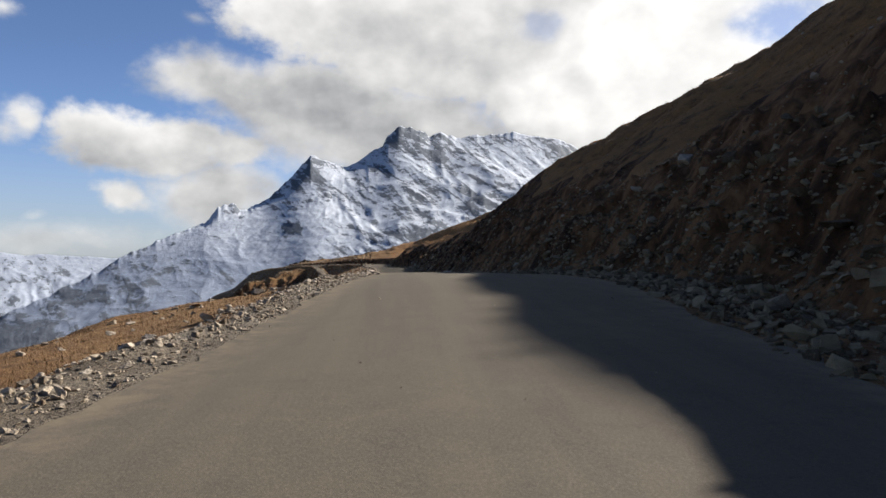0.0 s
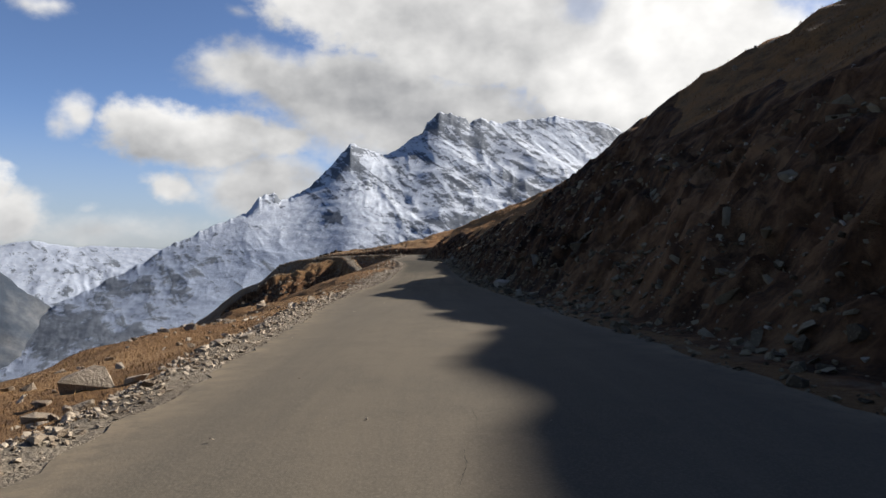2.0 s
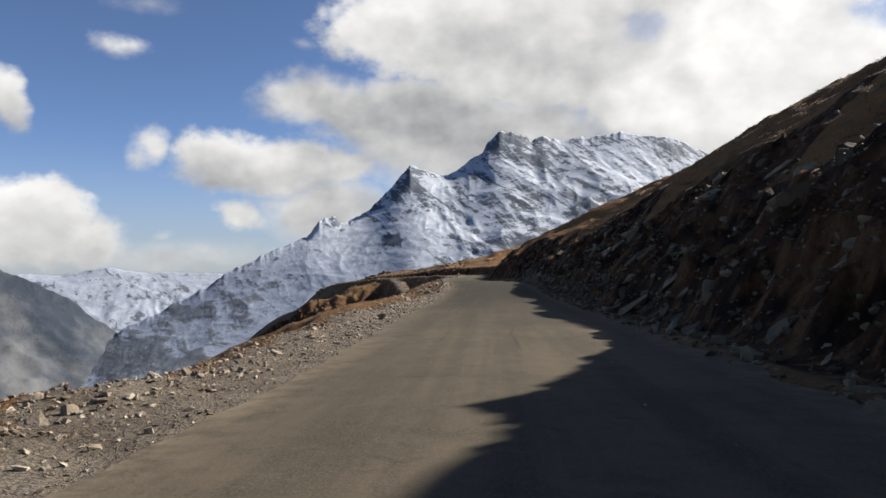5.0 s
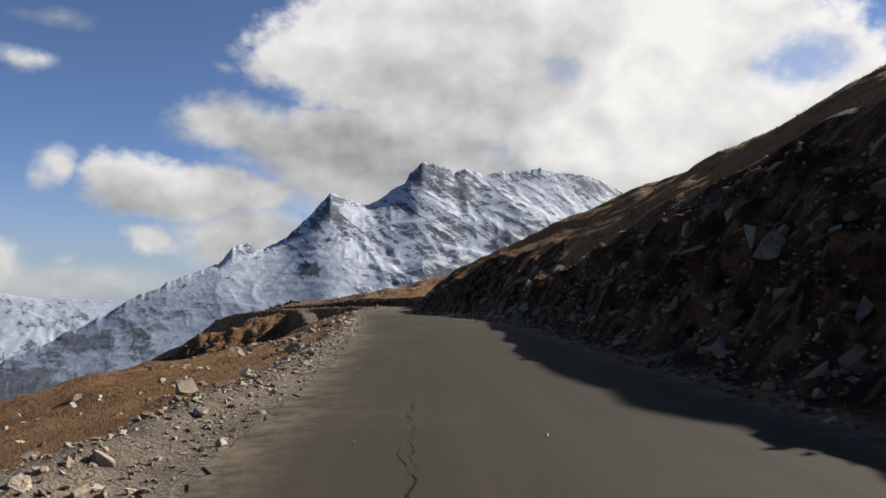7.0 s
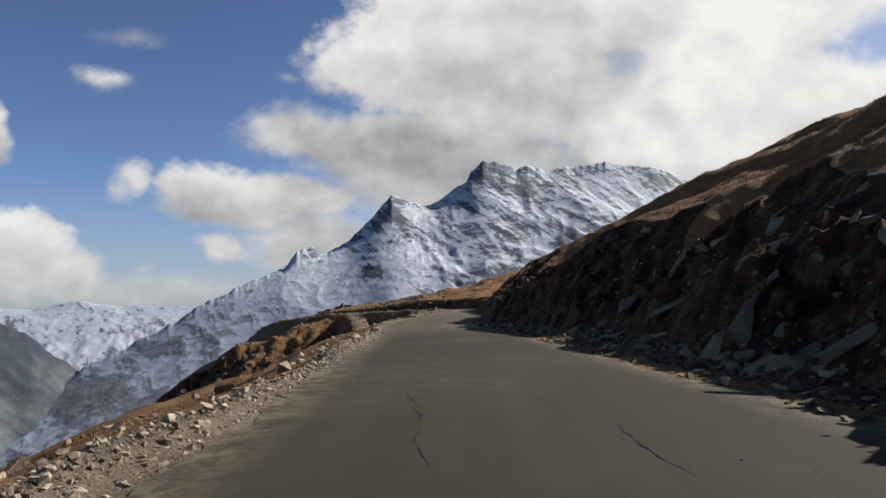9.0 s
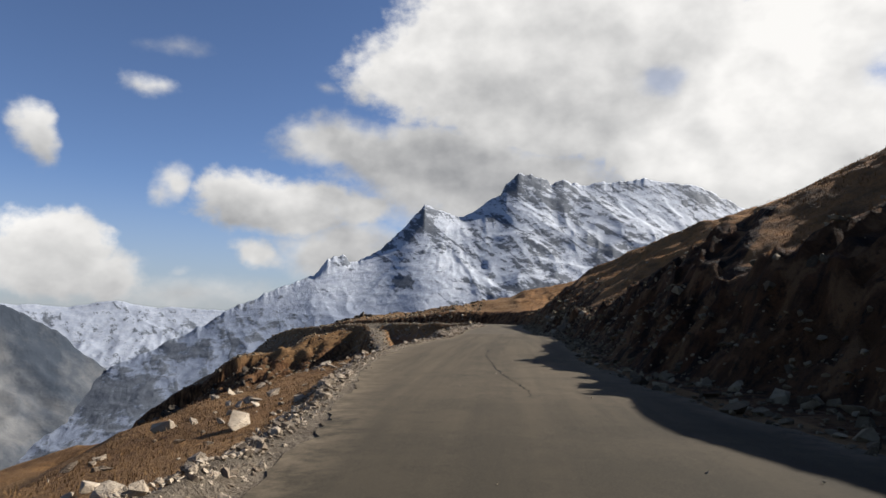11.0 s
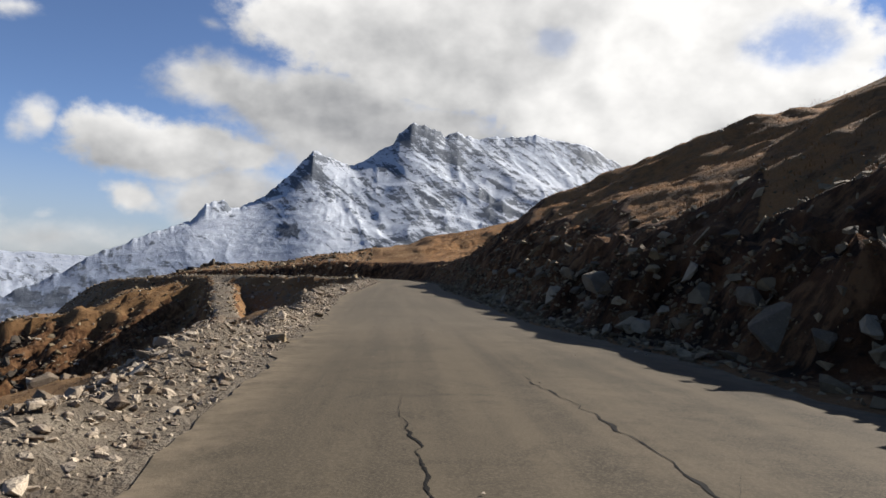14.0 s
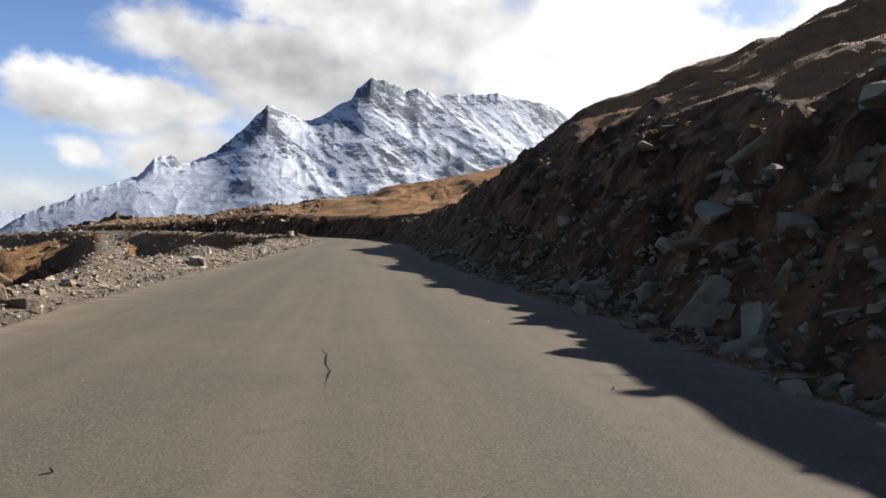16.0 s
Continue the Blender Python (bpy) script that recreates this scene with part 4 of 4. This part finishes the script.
# cracks in the asphalt: start and end on the plan, width
CRACKS = [
    ((-1.51, 65.2), (-1.59, 67.2), (-1.89, 69.2), (-2.19, 71.2), (-2.3, 73.2), (-2.52, 75.2), (-2.59, 77.2), (-2.57, 79.2), (-2.42, 81.2), (-2.2, 83.2), (-1.93, 85.2), (-1.89, 87.2), (-1.83, 89.2), (-1.69, 91.2), (-1.57, 93.2), (-1.53, 95.2), (-1.48, 97.2), (-1.79, 99.2), (-1.85, 101.2), (-1.96, 103.2), (-2.08, 105.2), 0.06),
    ((-4.1, 78.2), (-4.04, 79.8), (-4, 81.4), (-3.99, 83), (-3.93, 86.2), (-3.89, 87.8), (-3.8, 89.4), (-3.67, 91), (-3.39, 92.6), (-3.31, 94.2), (-3.28, 95.8), (-3.31, 97.4), (-3.46, 99), (-3.54, 100.6), (-3.57, 102.2), (-3.64, 103.8), 0.045),
    ((-3.9, 85.1), (-3.72, 93.8), 0.03),
    ((1.03, -21), (1.01, -20.4), (0.98, -19.2), (0.96, -17.2), (0.81, -13), 0.026),
    ((2.51, -21.1), (2.46, -20.4), (2.45, -19.3), (2.45, -18.1), (2.55, -14.9), 0.024),
    ((0.79, -10.9), (0.78, -7.5), (0.82, -2.9), (0.57, 7.9), 0.024),
    ((1.51, -12.9), (1.51, -12.5), (1.5, -11.5), (1.26, -10.9), 0.03),
    ((0.64, 2.1), (0.62, 3.1), (0.58, 4.4), 0.02),
    ((0.61, 19.6), (0.62, 21.8), 0.03),
    ((0.41, 31.1), (0.35, 31.8), (0.18, 32.8), (-0.04, 34.4), (-0.6, 37.9), 0.03),
    ((1.77, 34.1), (1.55, 35.6), (1.26, 38.1), 0.03),
    ((2.36, 31.1), (2.26, 31.8), (2.17, 32.7), (2.11, 34.2), 0.04),
    ((2.13, 31.5), (2.09, 31.8), (2.11, 32.4), 0.02),
    ((-2.07, 64.8), (-2.14, 65.1), 0.02),
    ((-3.63, 68.6), (-3.72, 69.2), 0.05),
    ((-2.25, 78.4), (-2.27, 79), (-2.26, 79.6), (-2.09, 80.4), 0.03),
    ((-1.8, 78.2), (-1.75, 78.8), (-1.75, 79.4), 0.025),
    ((-0.95, 79.8), (-1.05, 80.3), 0.03),
    ((-3.26, 78.3), (-3.28, 78.8), (-3.32, 79.7), 0.015),
    ((-0.28, 87.6), (-0.22, 88.1), (-0.18, 88.9), (-0.08, 90.1), (0.07, 91.9), 0.03),
    ((-3.81, 101.3), (-3.9, 101.8), (-4.17, 102.5), 0.016),
    ((-3.13, 100.9), (-3.47, 100.8), 0.03),
    ((-2.53, 114.7), (-2.5, 115.8), (-2.52, 117.1), (-2.54, 119.1), 0.03),
    ((-1.15, 115.3), (-1.25, 115.5), 0.025),
    ((-0.66, 114.6), (-0.68, 114.9), (-0.61, 115.4), 0.025),
    ((-2.61, 123.5), (-2.67, 125.2), (-2.65, 127), 0.018),
    ((-1.04, 121.2), (-1.06, 121.5), (-1.07, 122), 0.02),
    ((-4.12, 122.3), (-4.16, 121.8), (-4.15, 121.2), 0.02),
    ((-3.02, 128.7), (-3.07, 129.1), (-3.09, 130), (-3.16, 131.1), 0.035),
    ((-3.46, 127.4), (-3.36, 127.9), (-3.38, 128.2), 0.018),
    ((-1.28, 127.3), (-1.26, 127.7), (-1.23, 128.4), 0.02),
    ((-1.16, 129.2), (-1.16, 129.9), 0.02),
    ((3.14, -77.1), (3.12, -76), 0.016),
    ((2.97, -78.1), (3.03, -77.7), (3.03, -77.3), 0.03),
    ((3.59, -68.7), (3.58, -67.7), 0.025),
    ((2.89, -69.4), (2.8, -68.7), 0.02),
    ((3.01, -99.5), (3.09, -99), (3.32, -97.8), 0.02),
]


def build_crack(points, width, seed):
    pts = np.array(points, float)
    run = np.concatenate([[0], np.cumsum(np.hypot(*np.diff(pts, axis=0).T))])
    n = int(run[-1] / 0.04)
    d = np.linspace(0, run[-1], n)
    rng = np.random.RandomState(seed)
    knots = np.arange(0, run[-1] + 0.6, 0.15)
    jag = np.interp(d, knots + rng.uniform(-0.05, 0.05, len(knots)), rng.normal(0, 0.022, len(knots)))
    wander = (0.16 * fbm(d * 0.35, d * 0 + seed * 1.7, 3, 0.5, seed) + jag) * np.clip(np.minimum(d, run[-1] - d), 0.2, 1)
    x, y = np.interp(d, run, pts[:, 0]) + wander, np.interp(d, run, pts[:, 1])
    s, zr, w, _ = along(x, y)
    z = zr + 0.0195 + 0.05 * (1 - (s / w) ** 2) + 0.012 * fbm(x * 0.5, y * 0.5, 3, 0.5, 23)
    wide = 0.46 * width * np.clip(0.5 + 2.6 * fbm(d * 1.6, d * 0, 6, 0.85, seed + 5), 0.35, 1.8) * np.clip(np.minimum(d, run[-1] - d) * 0.6, 0.15, 1)
    V = np.concatenate([np.stack([x - wide / 2, y, z], 1), np.stack([x + wide / 2, y, z], 1)])
    i = np.arange(n - 1)
    ob = mesh_object("crack", V, np.stack([i, i + n, i + n + 1, i + 1], 1), M_CRACK)
    ob.parent = road
    return ob


crazing = random.Random(5)
for lo, hi, x0, x1, count in ((72, 104, -1.6, 0.6, 46), (26, 46, 1.6, 3.4, 14), (118, 132, -4.4, 0.2, 8)):
    for _ in range(count):
        cx, cy = crazing.uniform(x0, x1), crazing.uniform(lo, hi)
        a, d = crazing.gauss(0.25, 0.9), crazing.uniform(0.6, 2.2)
        CRACKS.append(((cx, cy), (cx + 0.5 * d * math.sin(a), cy + 0.5 * d * math.cos(a)), (cx + d * math.sin(a + 0.4), cy + d * math.cos(a + 0.4)), crazing.uniform(0.010, 0.020)))
for k, c in enumerate(CRACKS):
    build_crack(c[:-1], c[-1], 200 + k)

# ---------------------------------------------------------------- boulders that can be told apart: place and size
ROCKS = [stone_mesh("boulder", 300 + k, 0.5, random.Random(k).uniform(0.3, 0.48), random.Random(k + 9).uniform(0.2, 0.4), 13, 0.014) for k in range(10)]

SLABS = [stone_mesh("slab", 400 + k, 0.5, random.Random(k).uniform(0.26, 0.42), random.Random(k + 9).uniform(0.09, 0.17), 10, 0.012) for k in range(8)]


def boulders(places, mat, label, group, seed, lift=0.25, name="boulder", category="boulder", tilt=0.3, bedded=False):
    rng = random.Random(seed)
    for x, y, size in places:
        me = (SLABS if bedded else ROCKS)[rng.randrange(8)]
        key = me.name + mat.name
        if key not in bpy.data.meshes:
            dup = me.copy()
            dup.name = key
            dup.materials.clear()
            dup.materials.append(mat)
        ob = new(name, bpy.data.meshes[key])
        turn = Euler((rng.gauss(0.1, 0.25), rng.gauss(-0.6, 0.2), rng.gauss(0.2, 0.5))) if bedded else Euler((rng.gauss(0, tilt), rng.gauss(0, tilt), rng.uniform(0, 6.28)))
        z = float(land(np.array([x]), np.array([y]))[0][0])
        ob.matrix_world = Matrix.LocRotScale((x, y, z + size * lift * 0.5), turn, (size * (1.35 if bedded else 1.15), size, size * (1.5 if bedded else 0.62 if name == "stone" else 1)))
        tagged(ob, label, category, group)


def slabs(count, y0, y1, lo, hi, small, large, label, group, seed):
    rng = random.Random(seed)
    for _ in range(count):
        y = rng.uniform(y0, y1)
        x = float(np.interp(y, ys, mid + half)) + lo + (hi - lo) * rng.random() ** 1.4
        z = float(land(np.array([x]), np.array([y]))[0][0])
        size = small + (large - small) * rng.random() ** 2.2
        ob = new("flat_rock", SLABS[rng.randrange(len(SLABS))])
        ob.matrix_world = Matrix.LocRotScale((x, y, z + size * 0.03), Euler((rng.gauss(0.1, 0.25), rng.gauss(-0.55, 0.22), rng.gauss(0.2, 0.5))), (size * 1.3, size, size * rng.uniform(0.9, 1.6)))
        tagged(ob, label, "rock", group)


for me in SLABS:
    me.materials.append(M_GREY)
slabs(130, -21, 22, 0.8, 8.0, 0.3, 1.4, "flat grey rock slab jutting from the dark earth bank", "slabs in the bank", 21)
slabs(90, 19, 56, 1.4, 7.0, 0.3, 1.4, "flat grey rock slab bedded low in the earth bank", "slabs in the bank", 22)
slabs(60, -89, -21, 1.0, 7.5, 0.25, 0.9, "weathered grey slab in the brown cut bank", "slabs in the bank", 23)
slabs(14, 67, 108, 0.9, 4.0, 0.25, 0.8, "grey slab fallen at the foot of the red earth bank", "slabs in the bank", 24)
slabs(90, 108, 157, 0.8, 7.0, 0.25, 1.2, "grey slab among tumbled rock on the bank", "slabs in the bank", 25)

def loose_stones(xs, yy, sizes, mat, label, group, seed):
    """Stones large enough to be picked out one by one."""
    boulders(list(zip(xs.tolist(), yy.tolist(), sizes.tolist())), mat, label, group, seed, 0.12, "stone", "stone", 0.35)


pick = np.random.RandomState(41)
sx, sy = place_left(pick, 130, -111, 103, 0.4, 1.3)
keep = (sy < 64) | (pick.rand(130) < 0.3)
sx, sy = sx[keep], sy[keep]
loose_stones(sx, sy, np.clip(pick.lognormal(-1.55, 0.35, len(sx)), 0.12, 0.42), M_PALE, "loose pale angular stone on the gravel shoulder", "loose stones on the shoulder", 31)
sx, sy = place_left(pick, 120, 103, 169, 0.1, 1.25)
loose_stones(sx, sy, np.clip(pick.lognormal(-1.45, 0.4, 120), 0.12, 0.5), M_PALE, "pale broken stone on the heap beside the road", "loose stones on the heap", 32)
sx, sy = place_right(pick, 150, -102, 157, 0.2, 2.2)
loose_stones(sx, sy, np.clip(pick.lognormal(-1.3, 0.4, 150), 0.14, 0.6), M_GREY, "grey-brown stone fallen to the foot of the bank", "fallen stones under the bank", 33)

LEFT_ROCKS_1 = [(0.2, -88.2, 0.16), (0, -84.3, 0.33), (0.1, -83.3, 0.53), (0.2, -81.9, 0.19), (0.3, -80.4, 0.24), (-1.5, -10.1, 0.25), (-1.8, -9.6, 0.33), (-1.9, 3.2, 0.23), (-1.3, 5.6, 0.17), (-1.9, 5.7, 0.27), (-2.4, 32.2, 0.1)]
LEFT_ROCKS_2 = [(-4.9, 64.8, 0.23), (-5.3, 67.3, 0.18), (-5.4, 68.5, 0.21), (-6.1, 73.2, 0.3), (-6.2, 79, 0.19), (-6.1, 84.8, 0.26), (-6, 87, 0.2), (-5.6, 93.9, 0.42), (-5.5, 95.5, 0.22), (-5.5, 96.5, 0.51), (-6.8, 99, 0.56), (-5.8, 100.3, 0.19), (-6.1, 102.4, 0.29), (-7.3, 107.2, 0.39), (-6.3, 110.5, 0.21), (-6.8, 110.7, 0.16), (-6.5, 113.2, 0.38), (-6.2, 121.8, 0.22), (-6.6, 125.3, 0.12), (-7.2, 133.8, 0.39), (-7.9, 134.2, 0.86), (-7.7, 136.5, 0.39), (-7.3, 144.2, 0.64)]
DARK_ROCKS = [(-1.6, -10.7, 0.4), (-5.9, 109.3, 0.41), (-6.1, 118.3, 0.33), (-8, 134.4, 0.81)]
RIGHT_ROCKS_1 = [(6.7, -55.5, 0.58), (6.4, -54.6, 0.54), (9.8, -52, 0.44), (7.6, -50.2, 0.76), (6, -17.5, 0.49), (5.6, -17.4, 0.37), (6.7, -15.5, 0.54), (5.8, -15, 0.41), (7.1, -14.4, 0.52), (6.7, -13.9, 0.54), (7.2, -12.9, 0.79), (6.4, -8.7, 0.52), (6.8, -7, 0.53), (7.3, -6.9, 0.8), (9.6, -6.6, 0.45), (8.1, -4.4, 0.99), (7, -2.1, 0.64), (8.9, -1, 0.42), (9.4, 1.5, 0.56), (6.7, 7.3, 0.42), (11.1, 7.5, 0.63), (7.8, 7.8, 0.63), (8.2, 9.1, 0.3), (6.7, 10.4, 0.55)]
RIGHT_ROCKS_2 = [(8.9, 13.5, 0.69), (9.1, 17.5, 0.86), (10.4, 17.6, 0.61), (6.6, 19.2, 0.34), (6.8, 20, 0.44), (6.6, 22, 0.55), (7.8, 22.2, 1.03), (6.7, 24.3, 0.44), (9.7, 25.8, 0.5), (8.9, 26, 0.5), (8.4, 26, 0.5), (7, 28.5, 0.87), (6.6, 32.2, 1.05), (9.9, 32.7, 0.64), (6.6, 37.4, 0.97), (7.8, 37.9, 0.9), (7.1, 40.5, 0.8), (6.7, 41.7, 1.24), (9.9, 47.3, 1.02), (7.1, 49, 1.48), (6.5, 53.1, 1.09)]
RIGHT_ROCKS_3 = [(2.5, 97.6, 0.52), (3.3, 100, 0.91), (2.8, 105.3, 0.39), (2.5, 105.9, 0.5), (2.5, 107.2, 1.21), (2.9, 108.6, 0.63), (2.5, 110.9, 0.65), (2.5, 111.7, 0.45), (3, 111.7, 0.78), (2.2, 112.2, 0.62), (2.2, 112.9, 0.92), (1.8, 113.7, 0.45), (2, 114.9, 0.4), (1.8, 116.2, 0.45), (4.3, 116.4, 0.57), (2.2, 116.7, 0.69), (2.6, 117.3, 0.97), (2.5, 118.8, 0.28), (2.5, 119.5, 0.46), (2.2, 121.4, 0.85), (2, 122.6, 0.4), (3.4, 124.2, 0.89), (2.3, 124.6, 0.26), (4.3, 125.6, 0.38), (2.9, 127.4, 0.61), (4.9, 127.7, 0.74), (4.6, 128.7, 0.61), (1.6, 128.8, 0.35), (1.5, 131, 0.7), (2, 131.8, 0.62), (1.5, 131.9, 0.35), (3, 132.5, 0.83), (4.6, 133.5, 0.51), (5.1, 133.8, 0.64), (2.9, 134.5, 0.66), (4.4, 135.3, 0.6), (2.3, 135.5, 0.6), (3.9, 135.8, 0.46), (3.2, 136.5, 0.65), (2.2, 137.8, 0.8), (3.3, 143.4, 0.66)]
PALE_BANK_ROCKS = [(7.3, -101.3, 0.56), (12.3, -86.7, 0.85), (10.9, -85.2, 0.49), (12.2, -85, 0.5), (7.7, -75.9, 0.52), (8.3, -75.1, 0.49), (6.7, -44.6, 0.95), (6.1, 37.3, 0.26), (15.9, 38.3, 0.52), (0.7, 73.7, 0.16), (1.4, 118.3, 0.33)]
HILL_WHITES = [(15.5, 114.6, 0.5), (16, 111.5, 0.45), (14.9, 116.4, 0.4), (8.5, 133.8, 0.35), (20.3, 170.3, 0.6), (9.5, 61.5, 0.5), (9.1, 42.4, 0.4), (18.1, 126.4, 0.4), (22.1, 149.2, 0.5), (22.4, 172.4, 0.65)]
boulders(LEFT_ROCKS_1, M_PALE, "pale tan angular rock lying on the gravel shoulder", "rocks along the shoulder", 1)
boulders(LEFT_ROCKS_2, M_PALE, "pale tan angular rock on the spoil beside the road", "rocks along the shoulder", 2)
boulders(DARK_ROCKS, M_GREY, "dark brown block of rock among pale rubble", "dark rocks in the spoil", 3, 0.4)
boulders(RIGHT_ROCKS_1, M_BOULDER, "grey angular slab bedded in the brown earth bank", "boulders in the bank", 4, 0.15, bedded=True)
boulders(RIGHT_ROCKS_2, M_BOULDER, "grey rock slab at the foot of the brown bank", "boulders in the bank", 5, 0.15, bedded=True)
boulders(RIGHT_ROCKS_3, M_BOULDER, "large grey boulder among broken stone on the bank", "boulders in the bank", 6, 0.15, tilt=0.5)
boulders(PALE_BANK_ROCKS, M_PALE, "pale stone lying on the dark earth bank", "pale stones on the bank", 10, 0.3)
boulders(HILL_WHITES, M_PALE, "white stone on the brown grass hillside", "white stones on the hill", 7, 0.3)


def rock_outcrop(x0, y0, length, count, small, large, label, seed):
    """A broken outcrop: one thing made of many rocks."""
    rng = random.Random(seed)
    base = new("rock_outcrop")
    z0 = float(land(np.array([x0]), np.array([y0]))[0][0])
    base.matrix_world = Matrix.Translation((x0, y0, z0))
    tagged(base, label, "outcrop", "rock outcrops")
    for _ in range(count):
        x, y = x0 + rng.gauss(0, length), y0 + rng.gauss(0, length * 0.3)
        z = float(land(np.array([x]), np.array([y]))[0][0])
        size = rng.uniform(small, large)
        me = ROCKS[rng.randrange(8)]
        key = me.name + M_DARK.name
        if key not in bpy.data.meshes:
            dup = me.copy()
            dup.name = key
            dup.materials.clear()
            dup.materials.append(M_DARK)
        ob = new("rock", bpy.data.meshes[key])
        ob.parent = base
        ob.matrix_parent_inverse = base.matrix_world.inverted()
        ob.matrix_world = Matrix.LocRotScale((x, y, z + size * 0.05), Euler((rng.gauss(0, 0.4), rng.gauss(0, 0.4), rng.uniform(0, 6.28))), (size * 1.2, size, size))


rock_outcrop(-44.8, 246.6, 2.2, 14, 1.0, 2.6, "dark rock outcrop on the brown skyline", 51)
rock_outcrop(-73.5, 198.1, 4.0, 34, 0.9, 2.6, "dark broken rock outcrop at the end of the spur", 52)
rock_outcrop(-62.2, 203.7, 3.0, 18, 0.6, 1.8, "low dark rocks breaking through the brown spur", 53)
rock_outcrop(-58.5, 195.5, 4.5, 26, 0.6, 2.0, "dark ribs of rock standing out of the gully side", 54)
